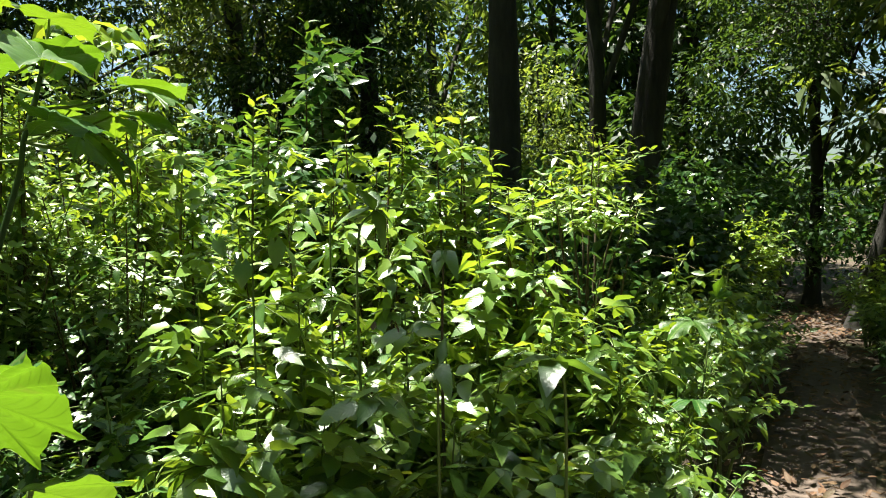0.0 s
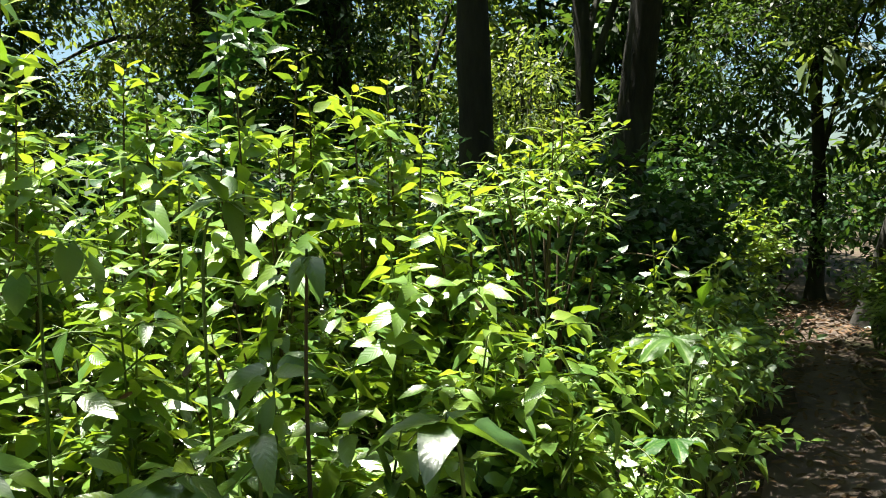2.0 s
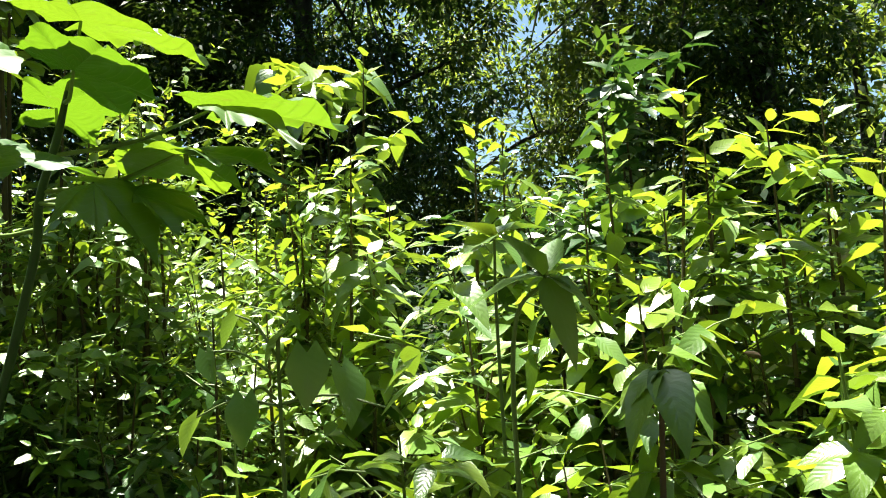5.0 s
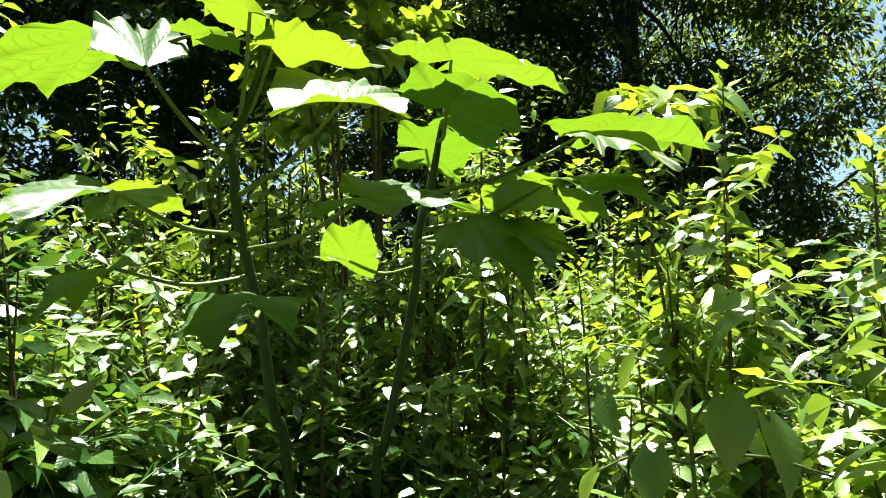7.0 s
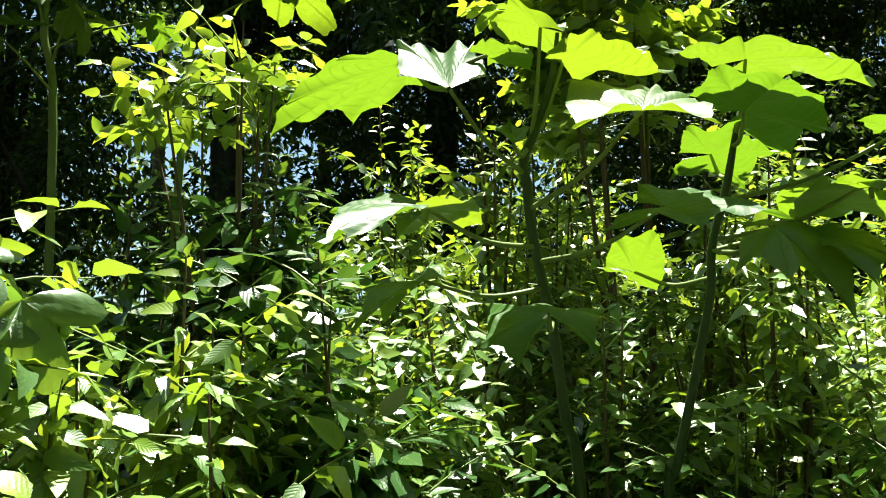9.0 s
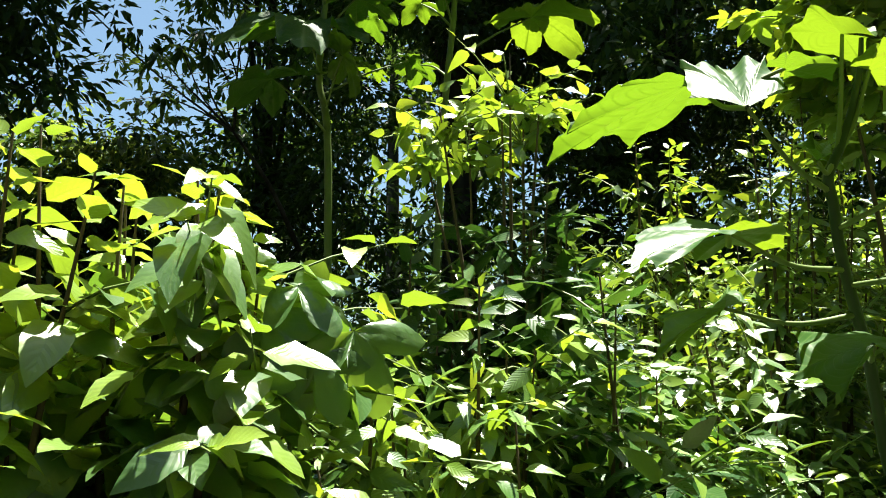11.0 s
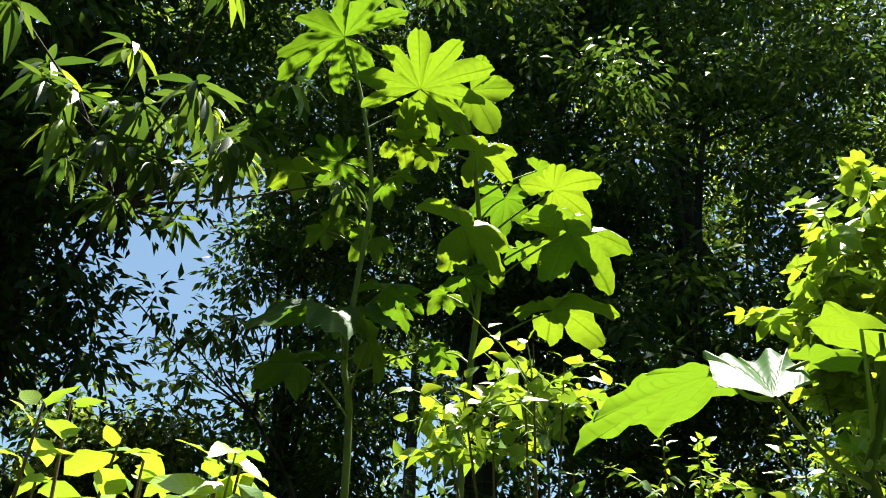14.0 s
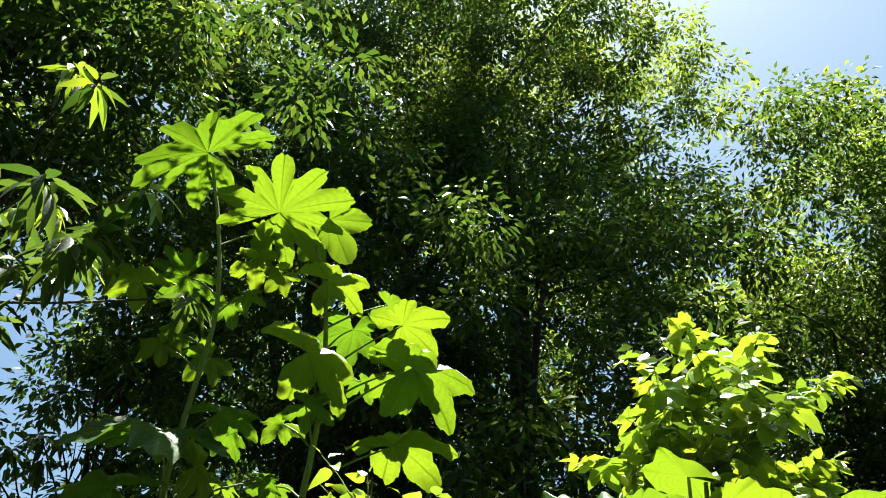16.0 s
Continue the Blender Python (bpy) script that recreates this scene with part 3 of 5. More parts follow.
tree("old tree with red-brown bark", -6.0, -1.95, 13, 0.25, [(0.5, 0.0, 4.95, 1.0, 1.0), (-0.1, -0.7, 4.0, 1.2, 1.2), (-0.5, 0.1, 4.4, 0.55, 0.7), (0.2, 0.2, 8.0, 2.3, 1.8), (-0.6, -2.0, 6.2, 1.7, 2.4), (-0.8, -0.6, 10, 2.4, 2.4), (1.2, 0.0, 8.6, 1.5, 1.6), (0.8, -0.7, 5.2, 1.5, 1.5), (0.5, -1.4, 3.8, 1.3, 1.2), (1.2, -0.3, 5.0, 1.0, 1.5)], 1400, 36, 0.15, M_TREE, 15, lean=(0, -0.05), bark=M_BARK_RED, template=LEAF)


# Added tree, never in view: each crown body is placed to cast shade.
tree("unseen tree added to shade the trail and the bank", 3.2, 3.2, 11, 0.18, [(-2.4, 1.3, 6.6, 0.55, 0.5), (-2.1, 3.1, 6.8, 0.6, 0.6), (-0.9, 2.4, 6.8, 0.7, 0.6), (-4.55, -0.02, 7.2, 0.45, 0.5), (-4.2, 0.15, 6.8, 0.55, 0.4), (-4.2, 0.2, 7.2, 0.5, 0.3), (-3.75, 0.7, 7.0, 0.45, 0.4), (-2.8, 0.0, 7.3, 0.5, 0.5), (0.4, -0.5, 8, 1.4, 1.0)], 400, 30, 0.14, M_TREE, 16, template=LEAF)


def at(yaw, dist):
    return 0.12 - math.sin(radians(yaw)) * dist, 1.62 + math.cos(radians(yaw)) * dist


# The small body at (6.1, -0.4) is added to shade a tall herb.
x, y = at(89, 10.5)
tree("broad dark tree with dense long leaves", x, y, 16, 0.3, [(0, 0, 9, 3.6, 3.4), (0.6, 1.6, 13, 3.4, 2.8), (1.2, 0.2, 5.2, 2.4, 2.4), (0.2, -1.2, 12, 3.2, 3), (6.1, -0.4, 7.6, 0.7, 0.6), (0.2, 0.6, 15.4, 3.4, 1.4)], 2300, 48, 0.125, M_TREE, 21, lit_share=0.07, spread=0.32, template=LEAF)
x, y = at(72, 11)
tree("broad dark tree with dense long leaves", x, y, 17, 0.3, [(0, 0, 8, 3.6, 3.6), (0.3, 0.6, 13, 3.4, 3.2), (1.0, 0.4, 4.4, 2.6, 2.6), (4.9, -1.4, 6.0, 0.9, 0.6), (4.6, 0.5, 7.6, 0.8, 0.5), (4.4, -2.2, 8.4, 0.8, 0.6), (4.9, -0.4, 4.6, 0.9, 0.6), (5.2, -2.0, 4.2, 0.7, 0.5), (4.7, -0.6, 6.8, 1.0, 0.6), (4.4, 0.2, 5.8, 0.9, 0.6), (4.0, 1.0, 8.6, 0.9, 0.6), (0.4, 0.2, 15.8, 3.4, 1.5)], 2600, 48, 0.125, M_TREE, 22, lit_share=0.28, spread=0.32, template=LEAF)
x, y = at(42, 12.5)
tree("rounded tree with sunlit leafy crown", x, y, 13, 0.24, [(0, 0, 7, 3.0, 3.2), (-0.2, 0.4, 10.9, 2.4, 2.0), (0.4, -0.6, 3.6, 2.6, 2.2), (1.8, 0.6, 8.4, 2.2, 2.4), (0.9, -2.6, 9.4, 1.7, 1.5), (1.3, -1.4, 10.8, 1.7, 1.2)], 1800, 48, 0.125, M_TREE, 23, lit_share=0.10, template=LEAF)
x, y = at(53, 15)
tree("rounded tree with sunlit leafy crown", x, y, 14, 0.22, [(0, 0, 4.8, 3.2, 3.2), (0, 0, 8.8, 3.0, 2.6), (0, 0.3, 11.4, 2.2, 1.5)], 1500, 36, 0.16, M_TREE, 28, lit_share=0.25)
x, y = at(21, 14)
tree("rounded tree with sunlit leafy crown", x, y, 12, 0.24, [(0, 0, 7, 3.4, 3.4), (0.5, 1.0, 10, 2.8, 2.2), (0, -0.6, 3.4, 2.8, 2.2)], 1300, 30, 0.14, M_TREE_LIGHT, 24)
x, y = at(11, 13)
tree("dark forest tree with dense foliage", x, y, 13, 0.22, [(-0.9, 0, 6, 2.3, 3.0), (-1.2, 0.6, 10, 2.4, 2.4), (-0.4, -0.6, 3.2, 1.9, 2.0)], 1000, 30, 0.14, M_TREE, 25)
tree("young light green tree in a sunny gap of the forest", 0.6, 14.0, 4.6, 0.07, [(0, 0, 3.0, 0.8, 1.1), (0.3, 0.2, 2.2, 0.9, 0.9)], 160, 30, 0.10, M_TREE_LIGHT, 31, limbs=6, lit_share=0.1)
x, y = at(131, 12)
tree("dark forest tree with dense foliage", x, y, 12, 0.22, [(0, 0, 4.6, 2.6, 2.6), (-0.5, -1.0, 9, 2.6, 2.6)], 756, 28, 0.19, M_TREE, 26)
x, y = at(102, 12)
tree("dark slim tree with dense foliage", x, y, 12, 0.14, [(0, 0, 3.5, 1.6, 2.2), (0, 0, 6.8, 1.5, 2.4), (0.3, 0, 10, 1.9, 2.0)], 620, 28, 0.18, M_TREE, 29)
x, y = at(117, 13)
tree("low dark tree with dense foliage", x, y, 5.2, 0.12, [(0, 0.6, 3.2, 1.8, 2.6), (0.4, 2.0, 3.4, 1.6, 2.6)], 420, 28, 0.17, M_TREE, 27, limbs=6)
tree("low dark tree with dense foliage", -8.2, -2.0, 4.6, 0.09, [(0, 0, 3.1, 1.0, 1.0), (0.3, 0.4, 3.8, 0.7, 0.6)], 220, 36, 0.13, M_TREE, 32, limbs=6, template=LEAF)
tree("sparse dark tree behind the bend of the trail", 4.7, 13.0, 7, 0.12, [(-0.9, -0.6, 3.4, 1.2, 0.8), (0.6, 0.0, 3.9, 1.3, 0.9), (-0.2, 0.3, 5.0, 1.7, 1.0)], 390, 44, 0.095, M_TREE, 33, lit_share=0.03, limbs=7, template=LEAF)
g0 = np.random.default_rng(77)
for i, (yw, ds, hh) in enumerate([(-37.5, 12, 12), (-31, 17, 13), (-9, 20, 12), (-3, 21, 14), (6, 19, 13), (20, 20, 13), (38, 22, 12), (55, 19, 14), (64, 18, 17), (82, 17, 18), (93, 18, 17), (121, 22, 7), (132, 18, 12), (-45, 14, 12), (-75, 12, 11), (-110, 13, 12), (160, 12, 12), (-150, 12, 12), (172, 15, 12), (-13, 17, 12)]):
    x, y = at(yw, ds)
    tree("distant forest tree with thick foliage", x, y, hh, 0.2, [(0, 0, hh * 0.32, hh * 0.26, hh * 0.26), (0.3, 0.5, hh * 0.7, hh * 0.25, hh * 0.24)], 260, 34, 0.30, M_TREE_LIGHT if i % 4 == 0 else M_TREE, 100 + i, spread=0.55, group="distant forest trees", limbs=6)

# Added trees outside the view that hold back sky light from the shade.
for i, (x, y, hh) in enumerate([(5.6, 1.2, 12), (7.6, 5.6, 13), (2.2, -4.6, 12), (-3.2, -6.2, 12), (6.0, -3.0, 13)]):
    tree("unseen leafy tree added to block sky light", x, y, hh, 0.2, [(0, 0, hh * 0.5, 2.7, 2.2), (0.3, 0.4, hh * 0.8, 2.9, 2.2), (-0.5, -0.5, hh * 0.28, 2.2, 1.4)], 420, 22, 0.30, M_TREE, 150 + i, spread=0.5, limbs=6)

# dark undergrowth in the forest's shade
for i in range(110):
    yw = -36 + i * 1.6 + g0.uniform(-1.5, 1.5)
    ds = (7.2, 10.0, 13.5)[i % 3] + g0.uniform(-0.6, 1.2)
    x, y = at(yw, ds)
    near_trail = min(math.hypot(x - a[0], y - a[1]) for a in curve_points([(p, q, 0) for p, q in TRAIL], 80))
    if near_trail < 2.1:
        continue
    bush("dark green undergrowth bush in the forest shade", x, y, g0.uniform(1.2, 2.0) * (0.6 + 0.08 * ds), g0.uniform(0.9, 1.4), 1000, 0.145, M_DEEP if i % 2 else M_TREE, 300 + i)

for x, y, h, r in [(4.0, 12.6, 2.1, 1.1), (3.0, 12.4, 2.4, 1.2), (5.3, 11.0, 2.2, 1.1), (2.2, 11.4, 2.4, 1.0), (5.4, 7.8, 1.2, 0.8), (4.4, 5.8, 0.9, 0.6), (3.7, 4.8, 1.0, 0.7), (3.0, 3.0, 0.9, 0.6), (6.4, 9.6, 2.4, 1.2), (1.3, 8.3, 2.15, 0.7), (1.2, 7.2, 1.9, 0.6), (1.9, 7.6, 1.6, 0.45), (2.1, 8.9, 1.9, 0.45), (0.5, 7.8, 2.1, 0.6), (-0.3, 7.2, 2.2, 0.7)]:
    bush("dark green bush beside the trail", x, y, h, r, 1600, 0.12, M_DEEP, int(x * 10 + y * 100))


def far_woods():
    """The closed wall of woods all round, too far to tell tree from tree."""
    g = np.random.default_rng(500)
    n = 2700
    a = g.uniform(0, 2 * np.pi, n)
    rad = g.uniform(23, 34, n)
    top = 6.8 + 2.2 * np.sin(a * 5) + 1.8 * np.sin(a * 11 + 1)
    gap = np.abs((np.degrees(a) - 111 + 180) % 360 - 180) < 4.5
    top = np.where(gap, 5.0, top)
    deg = (np.degrees(a) + 180) % 360 - 180
    top = np.where((deg > -25.5) & (deg < -18.5), 2.6, top)
    top = np.where((deg > 24) & (deg < 33), 5.0, top)
    z = g.uniform(0, 1, n) ** 0.8 * top
    c = np.stack([-np.sin(a) * rad, 1.6 + np.cos(a) * rad, z], -1)
    v, f, u = crown_leaves(g, c, 20, 0.5, 0.9, QUAD_WIDE, 0.2)
    ob = new("far_woods", np_mesh("far_woods", v, f, M_TREE, u))
    tagged(ob, "closed green wall of far woods", "woods", kind="stuff")


far_woods()


def ground_cover():
    """Low herbs that hide the soil between the shrubs."""
    g = np.random.default_rng(510)
    n = 14000
    p = np.stack([g.uniform(-8, 6, n), g.uniform(-1, 11, n), g.uniform(0, 1, n)], -1)
    line = curve_points([(a, b, 0) for a, b in TRAIL], 80)
    dist = np.full(n, 99.0)
    for q in line:
        dist = np.minimum(dist, np.hypot(p[:, 0] - q[0], p[:, 1] - q[1]))
    keep = dist > np.clip(0.68 - 0.05 * p[:, 1], 0.34, 0.6) + g.uniform(0, 0.2, n)
    p, dist = p[keep], dist[keep]
    p[:, 2] = p[:, 2] * np.clip(dist - 0.35, 0.05, 0.55)
    m = len(p)
    d = g.normal(0, 1, (m, 3)) * [1, 1, 0.35]
    v, f, u = scatter(blade(0.45, 0.2, 0.25, 0.4, 2), p, frame_of(d, np.array([0, 0, 1.0]) + g.normal(0, 0.3, (m, 3))), g.uniform(0.05, 0.12, m))
    v[:, 2] = np.maximum(v[:, 2], -0.02)
    ob = new("ground_cover", np_mesh("ground_cover", v, f, M_SHRUB, u))
    tagged(ob, "low green herbs covering the soil", "herbs", kind="stuff")


ground_cover()

# ---- shrubs of the sunny bank ----
bank = [(-0.38, 4.32, 2.08, 0.30), (-0.08, 4.5, 2.0, 0.30), (0.16, 4.2, 1.72, 0.28), (0.34, 4.02, 1.42, 0.28), (-0.72, 4.15, 1.92, 0.34), (-1.1, 4.3, 2.2, 0.38), (0.36, 3.58, 1.2, 0.27), (0.02, 3.72, 1.5, 0.3), (-0.36, 3.65, 1.6, 0.34), (-0.8, 3.55, 1.6, 0.36), (0.14, 3.15, 1.04, 0.28), (-0.22, 3.15, 1.24, 0.3), (-0.6, 3.05, 1.36, 0.32), (-0.95, 2.95, 1.36, 0.32), (0.34, 2.8, 0.78, 0.26), (0.0, 2.68, 0.94, 0.28), (-0.36, 2.6, 1.08, 0.3), (-0.68, 2.42, 1.18, 0.32), (-1.35, 3.8, 2.1, 0.42), (-1.8, 4.4, 2.65, 0.5), (0.56, 3.92, 1.28, 0.28), (0.62, 3.5, 0.98, 0.24), (0.74, 4.3, 1.0, 0.24), (0.5, 3.1, 0.75, 0.22)]
for i, (x, y, h, r) in enumerate(bank):
    kind = (LANCE, OVATE, LANCE)[i % 3]
    shrub("shrub", "sunlit green shrub with pointed leaves and pale young tips", x, y, h, r, kind, 0.140, stems=10, single=44, young=0.36 if y > 3.7 else 0.24, seed=i + 1, node=0.05, bare=0.5, twigs=7, tuft=0.35, reach=0.85, hang=0.2, tilt=0.24, dome=0.55, face=0.7, keep=0.92)

for i, (x, y, h) in enumerate([(-0.62, 4.2, 2.12), (-0.40, 4.28, 2.2), (-0.2, 4.4, 2.08), (-0.07, 4.55, 2.16), (-1.1, 4.2, 2.2), (0.1, 4.35, 1.92), (0.3, 4.2, 1.66)]):
    shrub("shrub", "tall leafy shoots with bright yellow young leaves", x, y, h, 0.12, LANCE, 0.125, stems=3, single=44, young=0.42, seed=500 + i, node=0.045, bare=0.6, twigs=2, hang=-0.1, upright=0.4)

thicket = [(-2.3, 3.4, 2.55, 0.5), (-2.8, 3.0, 2.75, 0.5), (-2.2, 4.3, 2.65, 0.6), (-2.8, 4.0, 2.8, 0.6), (-3.4, 3.4, 2.9, 0.6), (-1.95, 3.4, 2.35, 0.42), (-2.45, 2.65, 2.55, 0.42), (-1.6, 3.75, 2.15, 0.42), (-3.1, 4.9, 2.7, 0.7), (-2.0, 2.85, 1.8, 0.4), (-1.35, 3.25, 1.6, 0.36), (-3.1, 2.45, 2.75, 0.45), (-2.1, 2.45, 1.55, 0.36), (-1.75, 3.1, 1.5, 0.34)]
# Low shrubs take the deep green leaf: the herbs' shade put into colour.
for i, (x, y, h, r) in enumerate(thicket):
    shrub("shrub", "dense sunlit shrub with small oval leaves, low ones darkened as shade", x, y, h, r, SMALL if h > 1.85 else DEEP, 0.078, stems=14, single=24, seed=40 + i, node=0.036, young=0.25, bare=0.22, twigs=9, tilt=0.32)
# Deep green leaves here paint in the shade under the tall herbs.
for i, (x, y, h, r) in enumerate([(-1.5, 2.75, 1.2, 0.36), (-1.3, 2.45, 1.1, 0.32), (-1.75, 2.3, 1.3, 0.34), (-1.1, 2.6, 1.05, 0.3), (-1.45, 2.1, 1.05, 0.3), (-1.95, 2.1, 1.4, 0.3)]):
    shrub("shrub", "low shrub under the tall herbs, leaves deep green to stand for shade", x, y, h, r, DEEP, 0.068, stems=14, single=22, seed=440 + i, node=0.034, young=0.12, bare=0.15, twigs=8)

shady = [(-2.4, 1.55, 2.2, 0.42), (-2.9, 2.0, 2.3, 0.45), (-2.35, 1.9, 2.35, 0.4), (-1.75, 1.75, 1.9, 0.3), (-3.0, 1.3, 2.1, 0.5), (-2.0, 2.2, 1.7, 0.35), (-1.6, 1.52, 1.76, 0.24), (-1.9, 2.05, 1.96, 0.28), (-1.48, 1.8, 1.6, 0.22)]
for i, (x, y, h, r) in enumerate(shady):
    shrub("shrub", "deep green shrub with glossy broad leaves" if h > 1.95 else "leafy green shrub with pale young tips", x, y, h, r, DEEP if h > 1.95 else LANCE, 0.14 if h > 1.95 else 0.10, stems=13, single=50, seed=60 + i, young=0.06 if h > 1.95 else 0.3, node=0.045, twigs=9)
shrub("shrub", "bright yellow-green shrub with sunlit young leaves", -2.33, 1.85, 2.70, 0.30, OVATE, 0.092, stems=7, single=130, young=0.8, bare=0.93, reach=0.6, dome=0.06, vary=0.03, twigs=8, node=0.04, tuft=0.1, seed=71, hang=0.1, tilt=0.5)

# broad-leaved plants close to the trail
for i, (x, y, h, r) in enumerate([(-1.28, 0.92, 2.1, 0.34), (-1.5, 0.62, 2.02, 0.36), (-1.05, 0.62, 1.76, 0.28), (-1.34, 1.22, 2.04, 0.26), (-1.55, 1.0, 2.1, 0.3), (-1.05, 0.9, 1.7, 0.22)]):
    shrub("shrub", "leafy plant with large soft oval leaves", x, y, h, r, BROAD, 0.128, stems=13, single=76, young=0.24, seed=80 + i, node=0.05, upright=0.15, twigs=6, hang=0.3, tilt=0.3, face=0.8, keep=0.85)
for i, (x, y, h) in enumerate([(-1.28, 0.92, 2.13), (-1.33, 1.06, 2.05), (-1.36, 1.2, 2.03), (-1.36, 0.76, 1.94)]):
    shrub("shrub", "upright shoot with large soft yellow-green leaves", x, y, h, 0.08, BROAD, 0.13, stems=2, single=26, young=0.35, seed=520 + i, node=0.07, bare=0.6, twigs=0, hang=0.1, tilt=0.3)

shrub("shrub", "low plant with soft pale broad leaves", -1.27, 1.63, 1.5, 0.2, BROAD, 0.13, stems=7, single=40, young=0.1, seed=88, node=0.06, twigs=4, hang=0.35, face=0.9)

# plants by the trail
shrub("flowering_bush", "arching bush with pale hanging flower tips", 0.64, 4.98, 2.04, 0.44, BRIGHT, 0.09, stems=15, twigs=8, single=110, young=0.6, seed=90, hang=0.1, tilt=0.25, bare=0.86, dome=0.22, vary=0.05, tuft=0.1, reach=0.8)
bush("dark green bush beside the trail", 0.66, 5.05, 1.72, 0.42, 900, 0.10, M_DEEP, 711)
shrub("weed", "tall weeds beside the trail", 1.12, 4.9, 1.38, 0.2, LANCE, 0.10, stems=9, single=40, seed=91)
shrub("weed", "tall weeds beside the trail", 0.95, 4.3, 1.0, 0.28, LANCE, 0.10, stems=9, single=40, seed=92)
shrub("weed", "low weeds at the trail edge", 0.95, 3.7, 0.7, 0.28, OVATE, 0.08, stems=7, single=40, seed=93)
shrub("weed", "tall weeds beside the trail", 1.6, 6.0, 1.2, 0.35, LANCE, 0.09, stems=7, single=30, seed=94)
for i, (x, y, h, r) in enumerate([(2.95, 10.5, 1.6, 0.45), (3.3, 10.9, 1.45, 0.42), (2.75, 9.7, 1.0, 0.35), (4.25, 9.0, 0.72, 0.4), (4.65, 9.5, 0.8, 0.45), (3.78, 8.3, 0.75, 0.32), (4.05, 9.3, 0.95, 0.38)]):
    shrub("shrub", "light green bush at the bend of the trail", x, y, h, r, BRIGHT, 0.13, stems=11, node=0.06, single=24, young=0.5, seed=95 + i, hang=0.1, tilt=0.3)
for i, (x, y, h) in enumerate([(1.5, 5.35, 1.2), (1.8, 6.05, 1.05), (2.0, 6.7, 0.9), (1.3, 4.65, 1.0)]):
    shrub("weed", "tall weeds beside the trail", x, y, h, 0.3, LANCE, 0.10, stems=9, single=14, seed=540 + i)
shrub("sapling", "broad-leaved sapling in half shade", -1.2, 5.4, 2.85, 0.65, DEEP, 0.18, stems=13, single=110, young=0.05, bare=0.35, seed=97, node=0.055, keep=0.9, category="sapling")

edge = curve_points([(a, b, 0) for a, b in TRAIL], 100)
g2 = np.random.default_rng(19)
for k in range(16):
    q = edge[int(44 + k * 2.4)]
    for sgn in (-1, 1):
        ex, ey = q[0] + sgn * (0.60 + g2.uniform(0, 0.25)), q[1] - sgn * 0.2 + g2.uniform(-0.15, 0.15)
        shrub("weed", "low leafy weeds along the trail edge", ex, ey, g2.uniform(0.3, 0.75), 0.24, (LANCE, OVATE, NARROW)[k % 3], 0.075, stems=4, single=6, seed=200 + k * 2 + sgn, twigs=4)

# ---- tall lobed plants ----
LOBED = []
for k, (lobes, sweep, deep) in enumerate([(3, 215, 0.24), (5, 280, 0.22), (3, 235, 0.28)]):
    blade_shape = palmate(lobes, sweep, deep, 0.32, 1.9, k + 1, shrink=0.2, tip=0.26, teeth=0.035, per=120 // lobes, rings=12, crinkle=0.015, ruffle=0.07)
    LOBED.append(np_mesh("leaf", *blade_shape[:2], M_LOBED, blade_shape[2]))
FINGER = palmate(10, 335, 0.36, 0.22, 2.6, 4, shrink=0.22, per=16, rings=7, tip=0.16, teeth=0.03)
PALM = [np_mesh("leaf", *FINGER[:2], M_LOBED, FINGER[2])]
for k in (5, 6, 7):
    blade_shape = palmate(5, 310, 0.22, 0.4, 2.0, k, shrink=0.18, per=20, rings=7, tip=0.2, teeth=0.04, crinkle=0.03, ruffle=0.04)
    PALM.append(np_mesh("leaf", *blade_shape[:2], M_LOBED, blade_shape[2]))
def draped_leaf(lobes, seed, arch=0.16, bay=0.34, per=16, rings=12):
    """A big soft leaf round its stalk's end. lobes: (yaw, length, pitch) of each midrib in turn; the blade spans from lobe to lobe and falls back into shallow bays."""
    r0 = np.random.default_rng(seed)
    rows = [list(q) for q in lobes]
    room = (rows[0][0] + 360 - rows[-1][0]) / 2
    turn = min(48.0, room * 0.8)
    rows = [[rows[0][0] - turn, rows[0][1] * 0.42, rows[0][2] * 0.5]] + rows + [[rows[-1][0] + turn, rows[-1][1] * 0.42, rows[-1][2] * 0.5]]
    s = np.linspace(0, 1, rings + 1)
    verts, uv = [], []
    for i in range(len(rows) - 1):
        for q in np.linspace(0, 1, per, endpoint=(i == len(rows) - 2)):
            k = q * q * (3 - 2 * q)
            yaw, length, pitch = [(1 - k) * u + k * v for u, v in zip(rows[i], rows[i + 1])]
            side = min(q, 1 - q)
            wide = min(1.0, abs(rows[i + 1][0] - rows[i][0]) / 60)
            edge = 1 - bay * wide * math.sin(math.pi * q) ** 0.85 + 0.035 * abs(math.sin(q * math.pi * 6)) * (0.4 + side) + r0.normal(0, 0.008)
            ll = length * edge
            cy, sy_, cp, sp = math.cos(radians(yaw)), math.sin(radians(yaw)), math.cos(radians(pitch)), math.sin(radians(pitch))
            for x in s:
                z = ll * x * sp + arch * length * x * (1 - x) * 1.6 + 0.018 * length * side * math.sin(x * 22 - side * 12) * x + 0.16 * length * side * x * x + 0.035 * length * math.sin(q * 12.6 + seed + i) * x ** 3
                verts.append((ll * x * cp * cy, ll * x * cp * sy_, z))
                uv.append((x * edge, 0.5 + side))
    n = rings + 1
    m = len(verts) // n
    i, j = np.meshgrid(np.arange(m - 1), np.arange(rings), indexing="ij")
    quads = np.stack([i * n + j, (i + 1) * n + j, (i + 1) * n + j + 1, i * n + j + 1], -1).reshape(-1, 4)
    return np.array(verts), quads[:, ::-1], np.array(uv)


